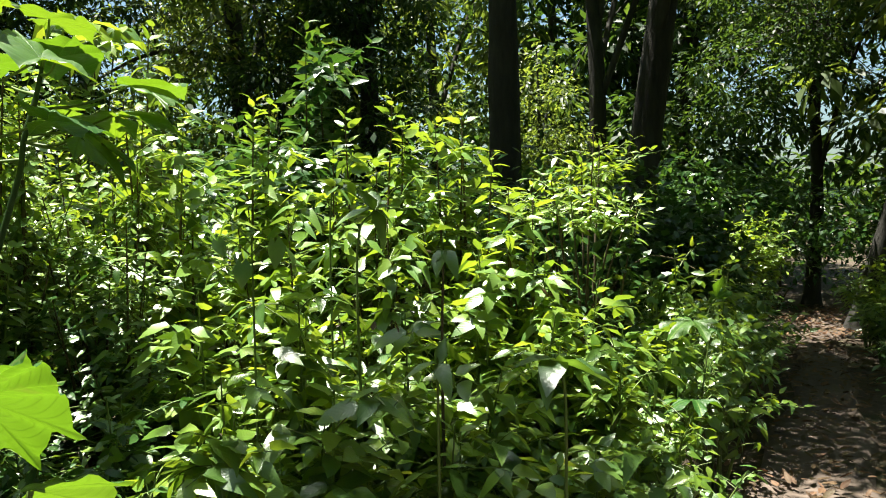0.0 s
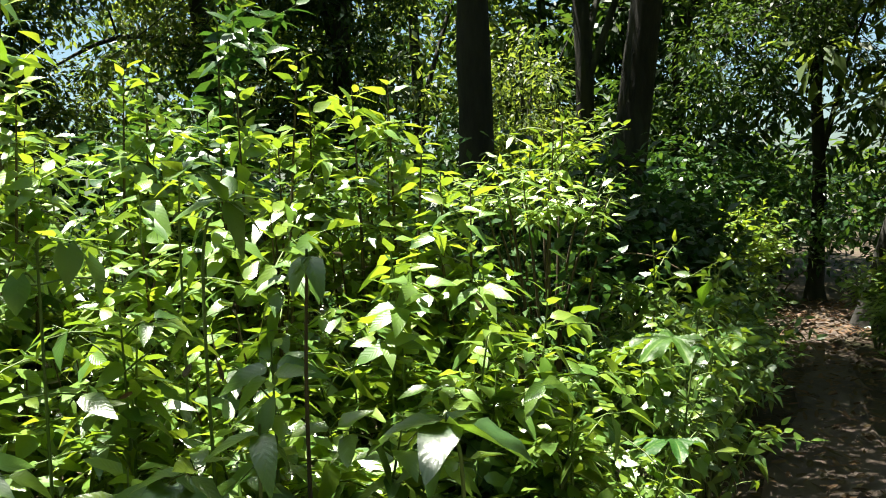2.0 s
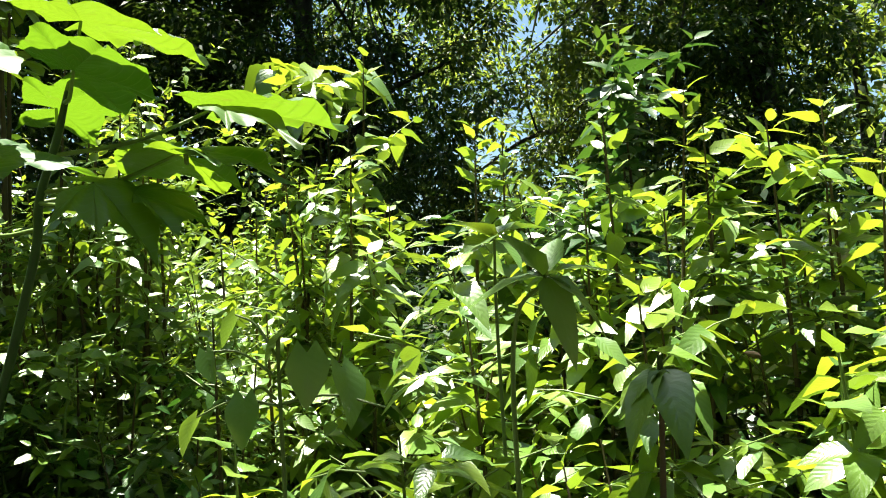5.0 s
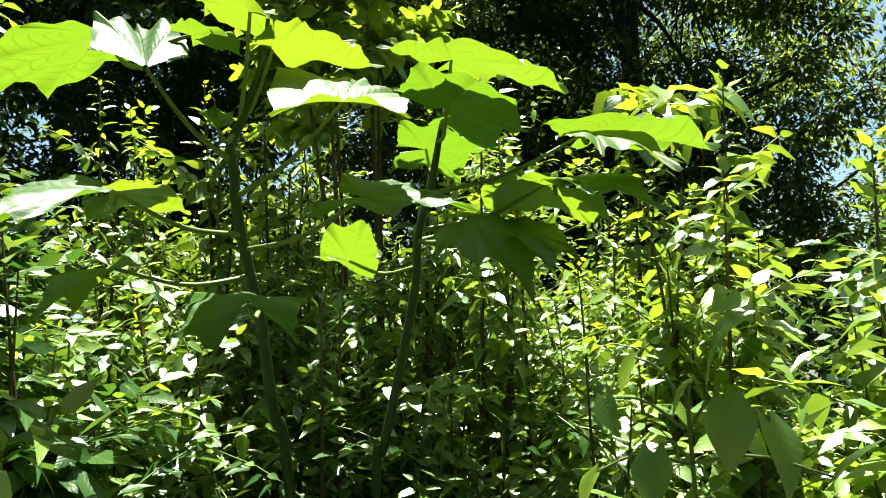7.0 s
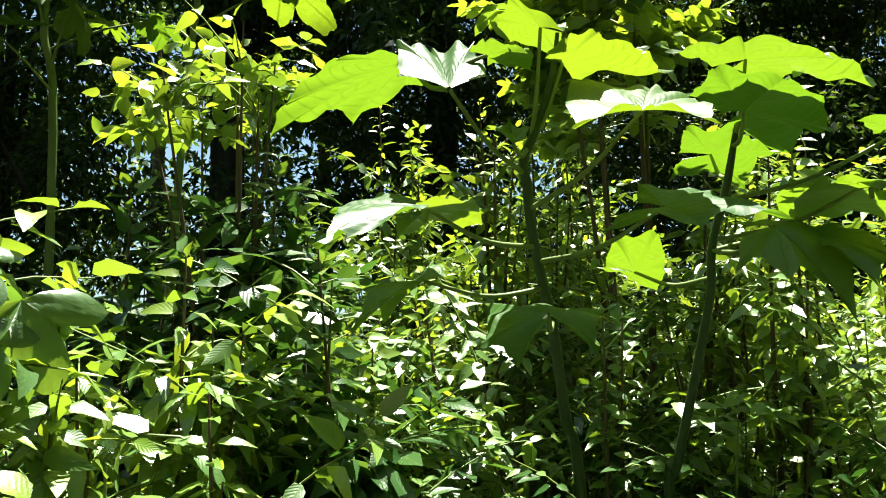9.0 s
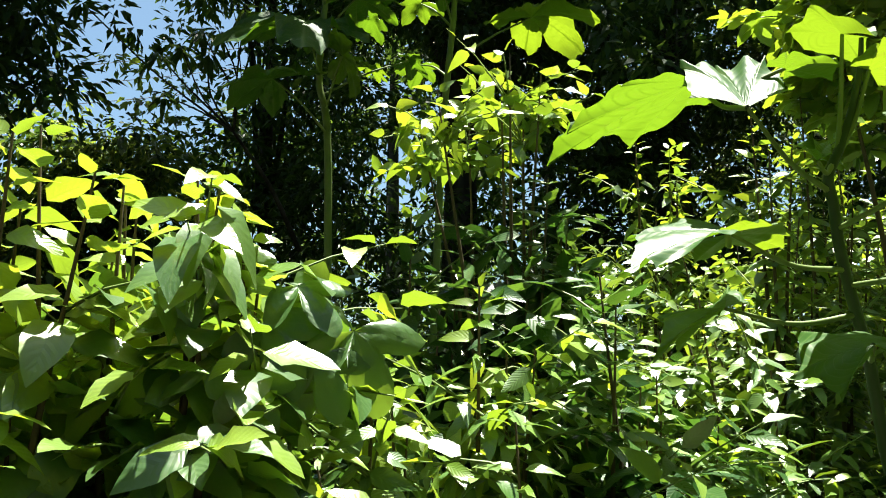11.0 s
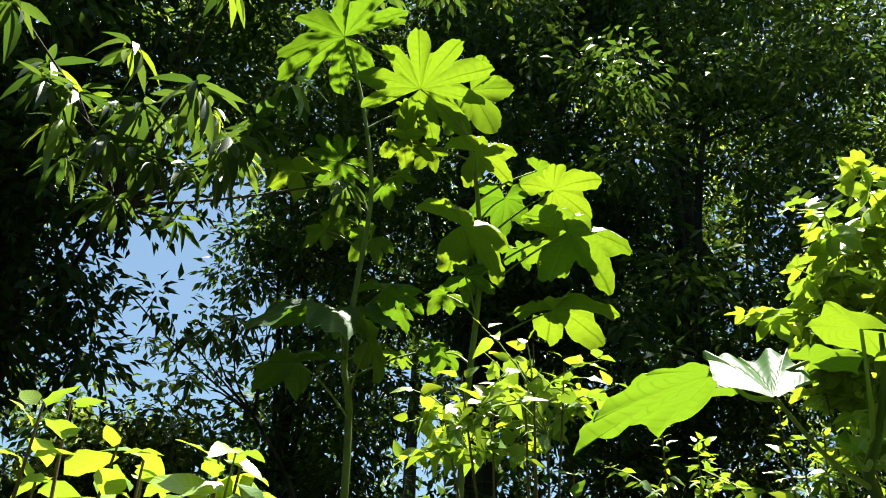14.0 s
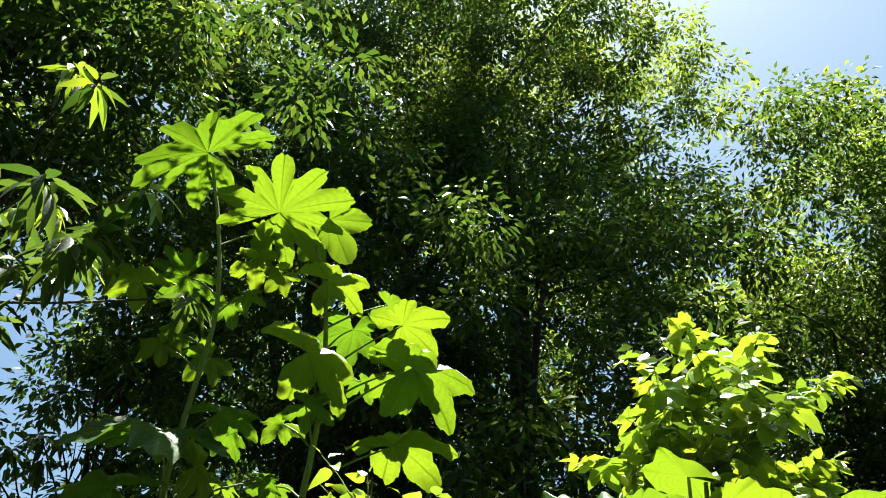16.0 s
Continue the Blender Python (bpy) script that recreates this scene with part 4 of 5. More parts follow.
def draped_plant(label, stem, leaves, thick, group, seed, name="tall_herb"):
    """A tall herb whose big leaves each hang in their own way. leaves: (arch, height where the stalk leaves the stem or None for a part of the leaf before, hub, lobes)."""
    x, y = stem[0][0], stem[0][1]
    root = thing(name, x, y, 0, label, "plant", group)
    off = np.array([x, y, 0])
    line = curve_points([np.array(p) - off for p in stem], 40)
    v, f = tube(line, thick * np.interp(np.linspace(0, 1, 40), [0, 0.75, 1], [1.0, 0.8, 0.3]), 10)
    part("stem", np_mesh("stem", v, f, M_STEM), root, "upright green stalk darkened for leaf shade")
    for number, (arch, height, hub, lobes) in enumerate(leaves):
        blade_shape = draped_leaf(lobes, seed * 20 + number, arch)
        leaf = part("leaf", np_mesh("leaf", *blade_shape[:2], M_LOBED, blade_shape[2]), root)
        leaf.location = np.array(hub) - off
        foot = end if height is None else line[np.argmin(np.abs(line[:, 2] - height))]
        end = np.array(hub) - off
        mid = (foot + end) / 2 + np.array([0, 0, -0.025])
        v, f = tube(curve_points([foot, mid, end], 10), np.linspace(0.0065, 0.004, 10), 7)
        part("leaf_stalk", np_mesh("leaf_stalk", v, f, M_STALK), root)
    return root


STEM_A = [(-1.74, 2.74, -0.02), (-1.66, 2.65, 1.31), (-1.60, 2.59, 1.52), (-1.56, 2.55, 1.73), (-1.54, 2.52, 1.83), (-1.52, 2.49, 1.95), (-1.51, 2.48, 2.04), (-1.50, 2.47, 2.10), (-1.49, 2.50, 2.17), (-1.48, 2.54, 2.30), (-1.48, 2.56, 2.43)]
LEAVES_A = [
    (0.14, 2.07, (-1.40, 2.27, 2.21), ((144, 0.25, 43), (172, 0.34, 35), (198, 0.28, 40))),
    (0.05, None, (-1.56, 2.22, 2.33), ((-167, 0.32, -10), (-142, 0.46, -10), (-123, 0.31, -11), (-93, 0.16, -3))),
    (0.05, None, (-1.44, 2.37, 2.31), ((-22, 0.13, -9), (12, 0.16, -18), (113, 0.14, -2))),
    (0.14, 1.91, (-1.36, 2.20, 1.95), ((-159, 0.17, 20), (-114, 0.19, 0), (-70, 0.26, -23), (-55, 0.22, -24))),
    (0.05, None, (-1.38, 2.21, 1.95), ((6, 0.12, 0), (106, 0.15, 3), (133, 0.24, 0), (190, 0.16, -14))),
    (0.14, 1.82, (-1.48, 2.23, 1.82), ((156, 0.15, 24), (203, 0.18, -29), (236, 0.14, -5), (284, 0.20, -33))),
    (0.14, 1.87, (-1.23, 2.65, 1.94), ((-79, 0.17, -22), (2, 0.14, -29), (56, 0.23, -9), (117, 0.20, 17), (175, 0.14, 34))),
    (0.14, 1.99, (-1.22, 2.61, 2.13), ((24, 0.18, -23), (115, 0.21, 17), (143, 0.26, 28), (196, 0.26, 32), (283, 0.19, -19))),
    (0.05, 2.14, (-1.47, 2.51, 2.40), ((135, 0.13, -17), (266, 0.12, 5), (312, 0.16, 4), (357, 0.16, -26))),
    (0.05, 2.13, (-1.47, 2.56, 2.32), ((-20, 0.14, 1), (1, 0.18, -1), (47, 0.20, -2), (96, 0.31, 2))),
    (0.14, 1.73, (-1.35, 2.45, 1.74), ((60, 0.13, -41), (116, 0.18, 3), (201, 0.20, 9), (250, 0.16, -23), (280, 0.13, -54))),
    (0.14, 2.12, (-1.46, 2.43, 2.12), ((126, 0.08, 42), (184, 0.07, 80), (315, 0.07, 13))),
]
STEM_B = [(-1.74, 2.86, -0.02), (-1.67, 2.88, 1.28), (-1.62, 2.88, 1.40), (-1.56, 2.91, 1.62), (-1.51, 2.93, 1.80), (-1.49, 2.93, 1.91), (-1.46, 2.96, 2.05), (-1.44, 2.98, 2.17), (-1.45, 3.02, 2.29)]
LEAVES_B = [
    (0.05, 2.17, (-1.42, 3.01, 2.35), ((-99, 0.20, 4), (-38, 0.23, -9), (51, 0.19, -8), (99, 0.46, 0), (126, 0.23, 2))),
    (0.05, 2.15, (-1.36, 2.95, 2.20), ((-103, 0.14, 17), (-49, 0.25, 6), (-12, 0.21, 0), (91, 0.25, -8), (124, 0.31, -9))),
    (0.05, 2.01, (-1.25, 3.27, 2.14), ((-83, 0.14, 5), (5, 0.20, -1), (87, 0.49, 0), (102, 0.38, 2))),
    (0.14, None, (-1.22, 3.27, 2.14), ((-37, 0.26, -27), (9, 0.29, -32), (87, 0.13, 0))),
    (0.14, 1.94, (-1.26, 3.18, 2.02), ((-14, 0.21, -21), (21, 0.32, -23), (81, 0.24, 4))),
    (0.05, None, (-1.28, 3.20, 2.01), ((96, 0.23, -20), (118, 0.25, -16), (188, 0.23, -10), (298, 0.23, -3), (342, 0.15, -9))),
    (0.14, 1.91, (-1.28, 2.94, 1.92), ((-74, 0.17, -37), (-30, 0.20, -45), (29, 0.27, -55), (120, 0.21, 7), (170, 0.15, 12))),
    (0.14, 1.90, (-1.26, 3.03, 1.90), ((9, 0.20, -44), (83, 0.22, -21), (113, 0.27, 4), (136, 0.21, 13))),
    (0.05, 1.83, (-1.73, 2.86, 1.88), ((-40, 0.23, 14), (-13, 0.23, 17), (44, 0.08, 2), (132, 0.18, -13), (218, 0.11, 11))),
    (0.05, 2.07, (-1.77, 3.14, 2.22), ((-49, 0.23, 6), (-5, 0.21, 0), (51, 0.19, -5), (123, 0.26, -14), (188, 0.19, -10))),
    (0.05, 1.90, (-1.51, 3.28, 2.05), ((121, 0.17, -13), (180, 0.16, -16), (294, 0.18, 7), (354, 0.14, 9))),
]
draped_plant("tall herb with big lobed leaves glowing in the sun", STEM_A, LEAVES_A, 0.0138, "tall herbs with lobed leaves", 1)
draped_plant("tall herb with big drooping lobed leaves", STEM_B, LEAVES_B, 0.0125, "tall herbs with lobed leaves", 2)

UPPER = [
    ((-3.16, 0.97, 4.93), (-2.83, 0.68, 4.57)), ((-3.16, 1.41, 4.56), (-2.92, 1.58, 4.17)), ((-3.35, 1.68, 4.73), (-3.28, 1.77, 4.42)),
    ((-3.22, 1.71, 4.20), (-3.09, 1.92, 4.06)), ((-3.14, 2.09, 3.91), (-2.98, 2.29, 3.82)), ((-3.41, 1.87, 4.04), (-3.41, 1.80, 3.81)),
    ((-3.10, 1.65, 3.67), (-2.92, 1.85, 3.40)), ((-3.07, 2.14, 3.63), (-2.92, 2.29, 3.30)), ((-3.26, 2.08, 3.72), (-3.19, 2.18, 3.45)),
    ((-3.28, 1.67, 3.50), (-3.28, 1.80, 3.37)), ((-3.39, 1.31, 4.39), (-3.41, 1.45, 4.21)), ((-3.26, 2.08, 3.32), (-3.09, 2.35, 3.16)),
]
LOWER = [
    ((-3.19, 0.82, 4.02), (-3.03, 0.69, 3.88)), ((-3.42, 0.98, 4.26), (-3.38, 0.84, 4.04)), ((-3.21, 1.30, 3.38), (-3.10, 1.52, 3.39)),
    ((-3.13, 1.09, 3.23), (-2.92, 0.74, 3.05)), ((-3.09, 1.26, 3.06), (-2.98, 1.46, 3.00)), ((-3.10, 0.97, 2.96), (-2.87, 0.80, 2.83)),
    ((-3.35, 1.53, 3.15), (-3.35, 1.60, 3.04)), ((-3.42, 1.03, 3.90), (-3.41, 0.96, 3.78)), ((-3.39, 1.30, 4.16), (-3.41, 1.38, 4.06)), ((-3.50, 1.18, 3.83), (-3.49, 1.08, 3.67)),
]


def with_feet(rows, stem):
    """Adds where each leaf's stalk leaves the stem: a little below the leaf."""
    line = curve_points(stem, 60)
    return [(c, t, tuple(line[np.argmin(np.abs(line[:, 2] - (c[2] - 0.18)))])) for c, t in rows]


def more_leaves(stem, count, seed):
    """Smaller leaves round the stem's middle, on the side away from the trail."""
    g = np.random.default_rng(seed)
    line = curve_points(stem, 60)
    rows = []
    for i in range(count):
        p = line[int(22 + 34 * i / count)]
        a = g.uniform(math.pi * 0.45, math.pi * 1.55)
        c = p + np.array([math.cos(a), math.sin(a), 0.25]) * g.uniform(0.15, 0.35)
        rows.append((tuple(c), tuple(c + np.array([math.cos(a) * 0.13, math.sin(a) * 0.13, -0.08]))))
    return rows


STEM_C = [(-3.35, 1.62, 1.11), (-3.35, 1.68, 2.73), (-3.35, 1.74, 3.51), (-3.35, 1.71, 4.16), (-3.32, 1.59, 4.65)]
STEM_D = [(-3.35, 1.20, 1.11), (-3.32, 1.18, 2.69), (-3.31, 1.13, 3.05), (-3.32, 1.15, 3.45), (-3.32, 1.18, 3.99), (-3.31, 1.10, 4.52), (-3.27, 0.98, 4.99)]
lobed_plant("tall_herb", "very tall herb with broad many-lobed leaves lit from behind", STEM_C, with_feet(UPPER + more_leaves(STEM_C, 5, 7), STEM_C), PALM, 0.02, "tall herbs with lobed leaves", 3, grow=0.82, light=(-0.25, 0.05, 0.95), flat=True, special=2)
lobed_plant("tall_herb", "very tall herb with broad many-lobed leaves in half shade", STEM_D, with_feet(LOWER + more_leaves(STEM_D, 5, 8), STEM_D), PALM, 0.02, "tall herbs with lobed leaves", 4, grow=0.82, light=(-0.1, 0.05, 0.95), flat=True)
shrub("sapling", "yellow-green sapling with sunlit lobed foliage", -2.59, 3.31, 3.6, 0.27, LOBES, 0.125, stems=5, single=200, young=0.75, bare=0.80, dome=0.18, vary=0.08, node=0.04, twigs=11, tilt=0.5, seed=98, category="sapling")

# a soft herb hanging over the near edge of the bank, and vines on the broad-leaved plants
draped_plant("herb with insect-eaten yellow-green lobed leaves", [(-0.40, 0.94, -0.02), (-0.40, 0.94, 0.7), (-0.34, 0.94, 1.42)], [(0.05, 1.1, (-0.30, 0.94, 1.46), ((-38, 0.17, 22), (-16, 0.13, 10), (57, 0.14, -32), (90, 0.16, -45), (135, 0.12, -60))), (0.05, 1.0, (-0.30, 1.03, 1.33), ((-40, 0.10, 21), (42, 0.12, -9), (67, 0.13, -30), (190, 0.05, -58)))], 0.009, "", 5, "herb")
TRI = [np_mesh("leaf", *palmate(3, 200, 0.5, 0.3, 1.6, k, shrink=0.12, per=12)[:2], M_BROAD, palmate(3, 200, 0.5, 0.3, 1.6, k, shrink=0.12, per=12)[2]) for k in (11, 12)]
VINE = [(-1.45, 1.36, 0.8), (-1.4, 1.38, 1.4), (-1.41, 1.39, 1.73), (-1.40, 1.33, 1.88)]
lobed_plant("vine", "climbing vine with smooth three-lobed leaves", VINE, [
    ((-1.27, 1.36, 1.77), (-1.23, 1.41, 1.66), (-1.39, 1.36, 1.72)),
    ((-1.31, 1.41, 1.84), (-1.26, 1.48, 1.77), (-1.43, 1.42, 1.79)),
    ((-1.31, 1.51, 1.76), (-1.29, 1.56, 1.62), (-1.43, 1.52, 1.70)),
    ((-1.28, 1.45, 1.71), (-1.25, 1.49, 1.62), (-1.40, 1.46, 1.65)),
    ((-1.24, 1.29, 1.70), (-1.20, 1.22, 1.66), (-1.36, 1.29, 1.64)),
    ((-1.21, 1.35, 1.67), (-1.20, 1.39, 1.59), (-1.33, 1.34, 1.61)),
    ((-1.33, 1.30, 1.91), (-1.29, 1.29, 1.83), (-1.45, 1.30, 1.87)),
    ((-1.26, 1.24, 1.86), (-1.22, 1.23, 1.76), (-1.37, 1.23, 1.81)),
], TRI, 0.006, seed=10, outward=0.3, grow=1.05, light=(0.55, -0.1, 0.8))


def spray(root_xyz, tufts, leaf, mat, label, seed, group="leafy branches", per=14, thick=0.03, young=0.35):
    """A leafy branch reaching in from a tree: wood, then whorls of long leaves at its twig ends."""
    g = np.random.default_rng(seed)
    x0, y0, z0 = root_xyz
    root = thing("tree_branch", x0, y0, z0, label, "branch", group)
    tufts = np.array(tufts, float) - np.array(root_xyz)
    hub = tufts.mean(0) * 0.65
    v, f = tube(curve_points([(0, 0, 0), hub * 0.5 + [0, 0, 0.1], hub], 10), np.linspace(thick, thick * 0.4, 10), 7)
    part("limb", np_mesh("limb", v, f, M_BARK), root)
    for c in tufts:
        v, f = tube(curve_points([hub, (hub + c) / 2 + g.normal(0, 0.06, 3), c], 7), np.linspace(thick * 0.35, 0.005, 7), 5)
        part("twig", np_mesh("twig", v, f, M_BARK), root)
        ang = np.arange(per) * 2.4 + g.uniform(0, 6)
        d = np.stack([np.cos(ang), np.sin(ang), g.uniform(-1.3, 0.35, per)], -1)
        R = frame_of(d, np.array([0, 0, 1.0]) + g.normal(0, 0.2, (per, 3)))
        for k in range(per):
            # Tufts above the hub mix in yellower leaves that stand for sunlit ones.
            ob = new("leaf", leaf_mesh(mat, int(g.integers(4)), bool(g.random() < (young if c[2] > hub[2] / 0.65 else 0.0))))
            ob.parent = root
            ob.matrix_basis = to_matrix(c + d[k] * 0.02 + [0, 0, 0.06 * (k / per - 0.5)], R[k], leaf * g.uniform(0.6, 1.1))
    return root


MANGO = kinds((M_TREE, M_YOUNG), width=0.26, droop=0.35, fold=0.3, wide_at=0.45)
MANGO_DARK = kinds((M_TREE, M_TREE), width=0.26, droop=0.35, fold=0.3, wide_at=0.45)
g1 = np.random.default_rng(61)
near_tufts = [(-3.0 + g1.normal(0, 0.3), 0.2 + g1.normal(0, 0.38), 3.8 + abs(g1.normal(0, 0.6))) for k in range(30)]
spray((-5.95, -1.75, 4.6), near_tufts, 0.21, MANGO, "mango-like branch with long drooping sunlit leaves", 62, per=13, young=0.5)
gap_tufts = [(-5.4 + g1.normal(0, 0.25), -0.35 + g1.normal(0, 0.35), 4.0 + g1.normal(0, 0.35)) for k in range(8)]
spray((-8.4, 0.2, 3.2), gap_tufts, 0.17, MANGO_DARK, "bare dark branch with leaf tufts against the sky", 63)


def building():
    """An apartment block far behind the trees."""
    x, y = at(132, 40)
    root = thing("apartment_building", x, y, 0, "pale grey apartment block behind the trees", "building")
    root.rotation_euler = (0, 0, radians(34))
    wall = rough_material("grey_plaster", (0.34, 0.35, 0.37), (0.42, 0.43, 0.45), 3, 0.9, bump=0.2, spread=0.0)
    glass = rough_material("window_glass", (0.10, 0.12, 0.16), (0.16, 0.18, 0.22), 2, 0.15, bump=0.0, spread=0.4)
    frame_white = rough_material("white_frame", (0.6, 0.6, 0.6), (0.7, 0.7, 0.7), 5, 0.6, bump=0.1, spread=0.0)

    def box(cx, cy, cz, sx, sy, sz):
        q = np.array([(i, j, k) for i in (-0.5, 0.5) for j in (-0.5, 0.5) for k in (-0.5, 0.5)]) * [sx, sy, sz] + [cx, cy, cz]
        return q, np.array([(0, 1, 3, 2), (4, 6, 7, 5), (0, 4, 5, 1), (2, 3, 7, 6), (0, 2, 6, 4), (1, 5, 7, 3)])

    part("wall", np_mesh("wall", *box(0, 0, 7, 6, 14, 14), wall, smooth=False), root)
    part("roof", np_mesh("roof", *box(0, 0, 14.2, 6.4, 14.4, 0.4), wall, smooth=False), root)
    for fl in range(5):
        for c in range(6):
            wy, wz = -5.6 + c * 2.25, 1.6 + fl * 2.8
            win = part("window", np_mesh("window", *box(3.0, wy, wz, 0.10, 1.3, 1.5), frame_white, smooth=False), root)
            part("pane", np_mesh("pane", *box(3.04, wy - 0.31, wz, 0.05, 0.54, 1.3), glass, smooth=False), win)
            part("pane", np_mesh("pane", *box(3.04, wy + 0.31, wz, 0.05, 0.54, 1.3), glass, smooth=False), win)
    return root


building()
for k in range(3):
    p = [(-30, -22 + 0.2 * k, 12.2 + 0.7 * k), (-26, -8, 11.6 + 0.7 * k), (-22, 8, 12.0 + 0.7 * k)]
    v, f = tube(curve_points(p, 30), 0.012, 5)
    ob = new("power_line", np_mesh("power_line", v, f, M_TWIG))
    tagged(ob, "thin sagging overhead power line", "power line", "power lines")

# single herbs that stand out of the bank
LONG_LEAF = [leaf_mesh(LANCE, k, False) for k in range(4)]
HEARTS = [leaf_mesh(HEART, k, False) for k in range(4)]
WIDE_LEAF = [leaf_mesh(BROAD, k, False) for k in range(4)]
lobed_plant("herb", "young herb with a crown of long upright leaves", [(-0.33, 3.13, 0.8), (-0.33, 3.13, 1.49), (-0.27, 3.16, 1.63)], [((-0.27, 3.16, 1.63), (-0.32, 3.09, 1.72), (-0.27, 3.16, 1.63)), ((-0.27, 3.16, 1.63), (-0.38, 3.07, 1.65), (-0.27, 3.16, 1.63)), ((-0.27, 3.16, 1.63), (-0.16, 3.19, 1.69), (-0.27, 3.16, 1.63)), ((-0.27, 3.16, 1.63), (-0.15, 3.19, 1.59), (-0.27, 3.16, 1.63)), ((-0.27, 3.16, 1.63), (-0.19, 3.12, 1.53), (-0.27, 3.16, 1.63)), ((-0.27, 3.16, 1.63), (-0.29, 3.27, 1.72), (-0.27, 3.16, 1.63))], LONG_LEAF, 0.007, seed=20)
lobed_plant("herb", "young herb with a crown of long upright leaves", [(-0.48, 3.33, 0.8), (-0.48, 3.33, 1.50), (-0.46, 3.31, 1.72)], [((-0.46, 3.31, 1.72), (-0.49, 3.21, 1.79), (-0.46, 3.31, 1.72)), ((-0.46, 3.31, 1.72), (-0.44, 3.40, 1.77), (-0.46, 3.31, 1.72)), ((-0.46, 3.31, 1.72), (-0.45, 3.38, 1.81), (-0.46, 3.31, 1.72)), ((-0.46, 3.31, 1.72), (-0.46, 3.18, 1.70), (-0.46, 3.31, 1.72)), ((-0.46, 3.31, 1.72), (-0.36, 3.28, 1.68), (-0.46, 3.31, 1.72))], LONG_LEAF, 0.006, seed=21)
lobed_plant("vine", "climbing vine with heart-shaped ribbed leaves", [(-0.65, 2.88, 0.7), (-0.65, 2.88, 1.34), (-0.65, 2.88, 1.56)], [((-0.56, 2.86, 1.53), (-0.55, 2.85, 1.45), (-0.65, 2.88, 1.49)), ((-0.66, 2.81, 1.46), (-0.65, 2.79, 1.39), (-0.66, 2.88, 1.45)), ((-0.74, 2.80, 1.54), (-0.72, 2.79, 1.49), (-0.66, 2.88, 1.49)), ((-0.64, 2.88, 1.56), (-0.67, 2.86, 1.52), (-0.65, 2.88, 1.50)), ((-0.54, 2.92, 1.50), (-0.49, 2.91, 1.42), (-0.66, 2.88, 1.48)), ((-0.73, 2.86, 1.60), (-0.75, 2.85, 1.55), (-0.65, 2.88, 1.52)), ((-0.46, 2.94, 1.43), (-0.42, 2.97, 1.48), (-0.66, 2.88, 1.44)), ((-0.76, 2.79, 1.43), (-0.79, 2.77, 1.38), (-0.66, 2.88, 1.44))], HEARTS, 0.006, seed=22, outward=0.9, grow=1.15)
lobed_plant("sapling", "thin sapling with shaded drooping leaves on a dark stem", [(0.00, 2.91, 0.6), (0.00, 2.91, 1.15), (0.01, 2.93, 1.49)], [((0.01, 2.93, 1.49), (-0.05, 2.82, 1.46), (0.01, 2.93, 1.49)), ((0.01, 2.93, 1.49), (0.09, 2.99, 1.43), (0.01, 2.93, 1.49)), ((0.01, 2.93, 1.49), (-0.07, 2.98, 1.52), (0.01, 2.93, 1.49)), ((0.01, 2.93, 1.49), (0.12, 2.79, 1.38), (0.01, 2.93, 1.49)), ((0.01, 2.93, 1.49), (-0.03, 2.77, 1.39), (0.01, 2.93, 1.49)), ((0.01, 2.93, 1.49), (0.03, 3.04, 1.50), (0.01, 2.93, 1.49))], LONG_LEAF, 0.008, seed=23, mat_stem=M_TWIG, grow=0.6)
lobed_plant("herb", "shaded herb with four pointed green leaves", [(0.03, 2.45, 0.6), (0.03, 2.45, 1.10), (0.03, 2.46, 1.19)], [((0.03, 2.46, 1.19), (0.06, 2.49, 1.26), (0.03, 2.46, 1.19)), ((0.03, 2.46, 1.19), (-0.05, 2.40, 1.21), (0.03, 2.46, 1.19)), ((0.03, 2.46, 1.19), (0.08, 2.36, 1.16), (0.03, 2.46, 1.19)), ((0.03, 2.46, 1.19), (0.09, 2.51, 1.13), (0.03, 2.46, 1.19))], LONG_LEAF, 0.006, seed=24)
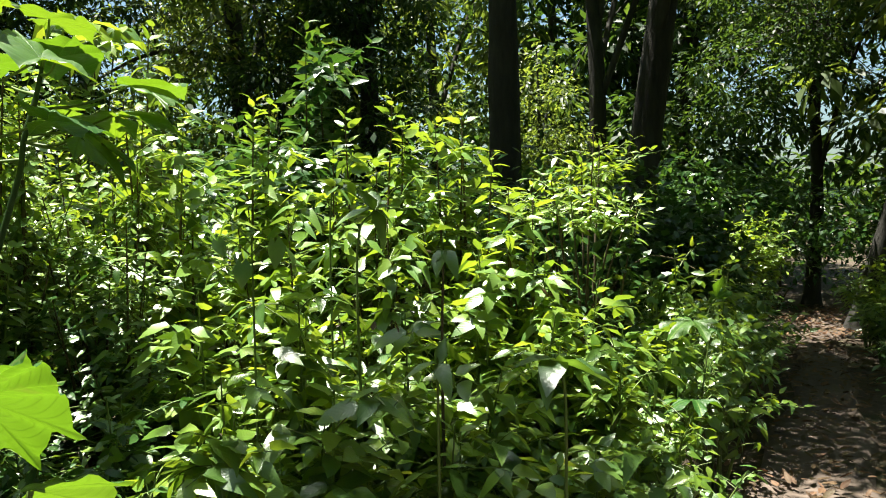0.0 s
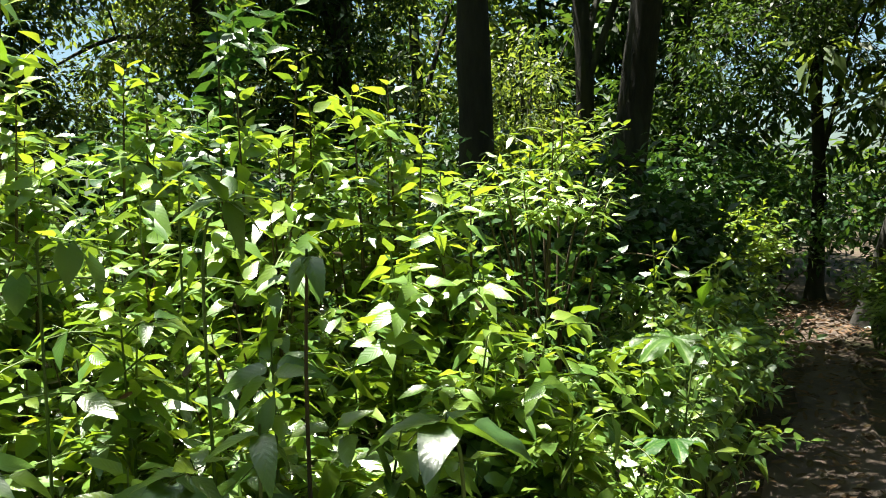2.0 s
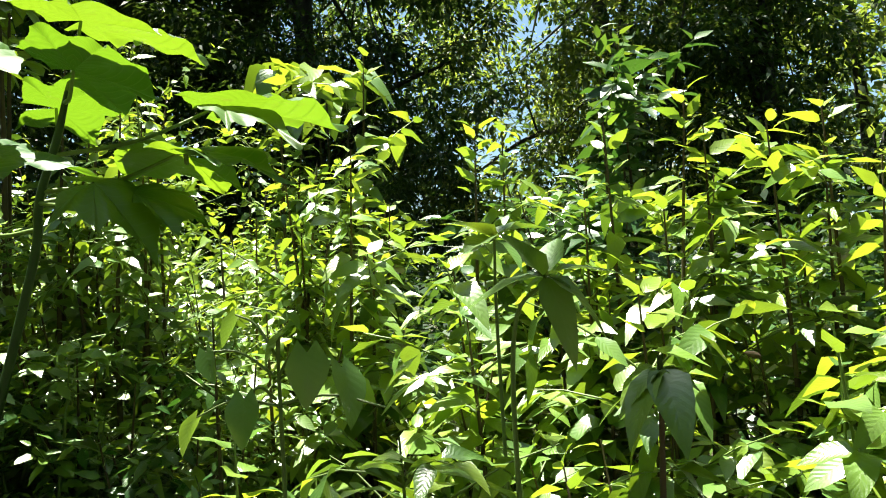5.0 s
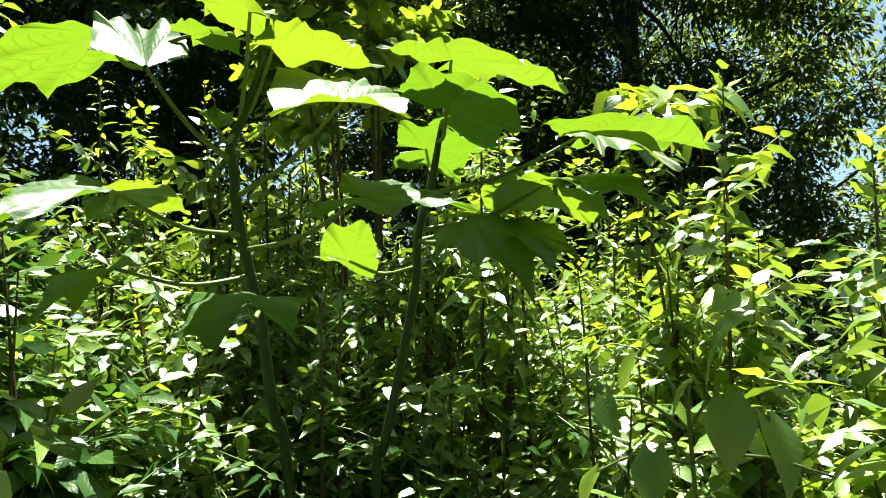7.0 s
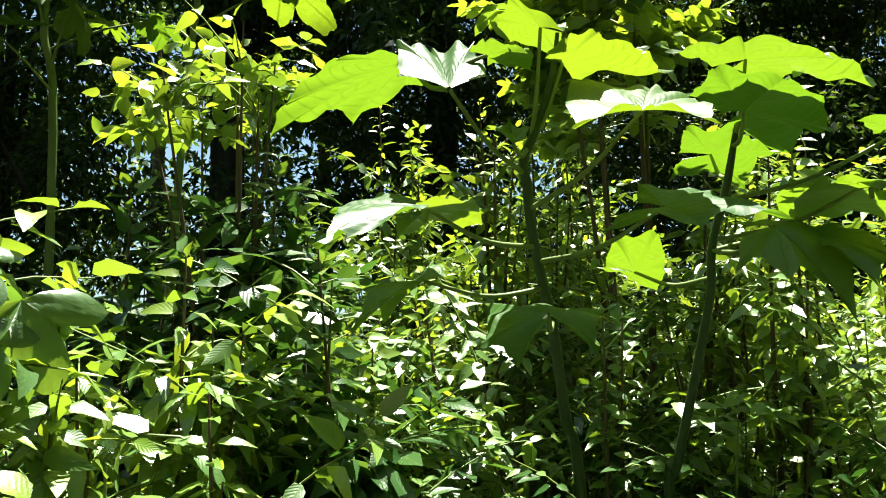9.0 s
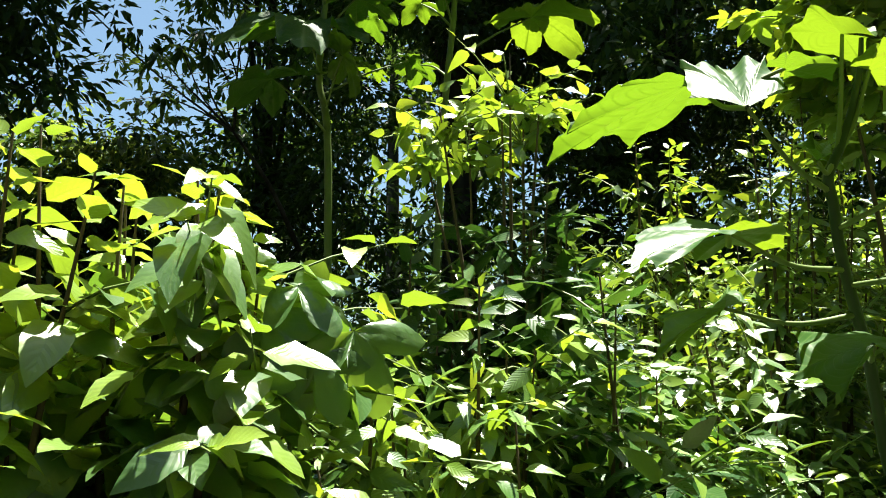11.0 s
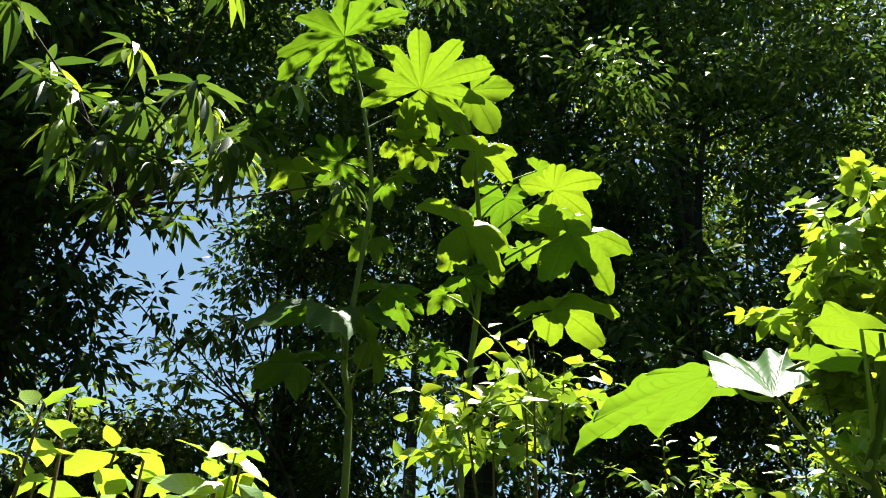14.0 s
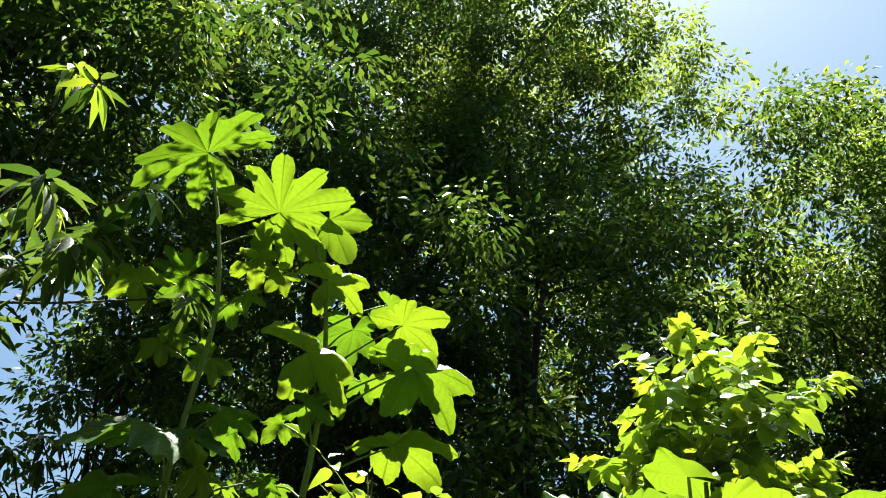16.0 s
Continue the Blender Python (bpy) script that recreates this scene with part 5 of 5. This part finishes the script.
lobed_plant("herb", "low herb with big soft pale leaves", [(0.40, 2.59, 0.6), (0.40, 2.59, 1.07), (0.37, 2.60, 1.17)], [((0.37, 2.60, 1.17), (0.28, 2.54, 1.22), (0.37, 2.60, 1.17)), ((0.37, 2.60, 1.17), (0.43, 2.66, 1.20), (0.37, 2.60, 1.17)), ((0.37, 2.60, 1.17), (0.55, 2.51, 1.12), (0.37, 2.60, 1.17)), ((0.37, 2.60, 1.17), (0.31, 2.49, 1.13), (0.37, 2.60, 1.17)), ((0.37, 2.60, 1.17), (0.36, 2.45, 1.17), (0.37, 2.60, 1.17))], WIDE_LEAF, 0.007, seed=25)
lobed_plant("herb", "lobed-leaved herb at the edge of the trail", [(1.14, 4.16, 0.3), (1.14, 4.16, 0.65), (1.22, 4.25, 1.12)], [((1.09, 4.13, 1.06), (0.95, 3.96, 1.05), (1.18, 4.20, 0.96)), ((1.21, 4.19, 1.01), (1.25, 4.14, 0.97), (1.18, 4.20, 0.92)), ((1.04, 4.11, 0.88), (1.00, 4.05, 0.80), (1.18, 4.19, 0.78)), ((1.06, 3.95, 0.72), (0.90, 3.83, 0.74), (1.17, 4.18, 0.66)), ((1.25, 4.31, 1.15), (1.23, 4.31, 1.28), (1.18, 4.21, 1.08)), ((1.34, 4.31, 1.06), (1.46, 4.32, 1.07), (1.18, 4.21, 1.00))], LOBED, 0.007, seed=26, grow=0.85)

dead_spots = [(-0.19, 2.64, 1.26), (-0.11, 2.65, 1.25), (0.39, 3.81, 1.23), (-0.15, 4.07, 1.41), (0.42, 3.84, 1.23), (-0.28, 2.59, 1.24)]
for k, p in enumerate(dead_spots):
    ob = new("dead_leaf", MESHES["dead"])
    ob.matrix_world = pose(*p, 20 + 30 * k, 25 * k, 70 * k) @ Matrix.Scale(0.045, 4)
    tagged(ob, "curled orange-brown dead leaf caught among the shrub leaves", "dead leaf", "dead leaves in the shrubs")
spray((-2.25, 4.75, 0.0), [(-2.20, 4.38, 2.70), (-2.11, 4.55, 2.68), (-2.07, 4.80, 2.72), (-2.16, 4.69, 2.60), (-2.10, 4.39, 2.54)], 0.20, OVATE, "slim plant with umbrella-like whorls of leaflets", 64, group="", per=9, thick=0.012)
v, f = tube(curve_points([(0.7, 5.0, 1.0), (0.95, 5.0, 1.28), (1.15, 5.05, 1.30), (1.35, 5.05, 1.2)], 20), 0.004, 5)
tagged(new("dry_vine", np_mesh("dry_vine", v, f, M_TWIG)), "dry arching vine stem above the weeds", "vine")
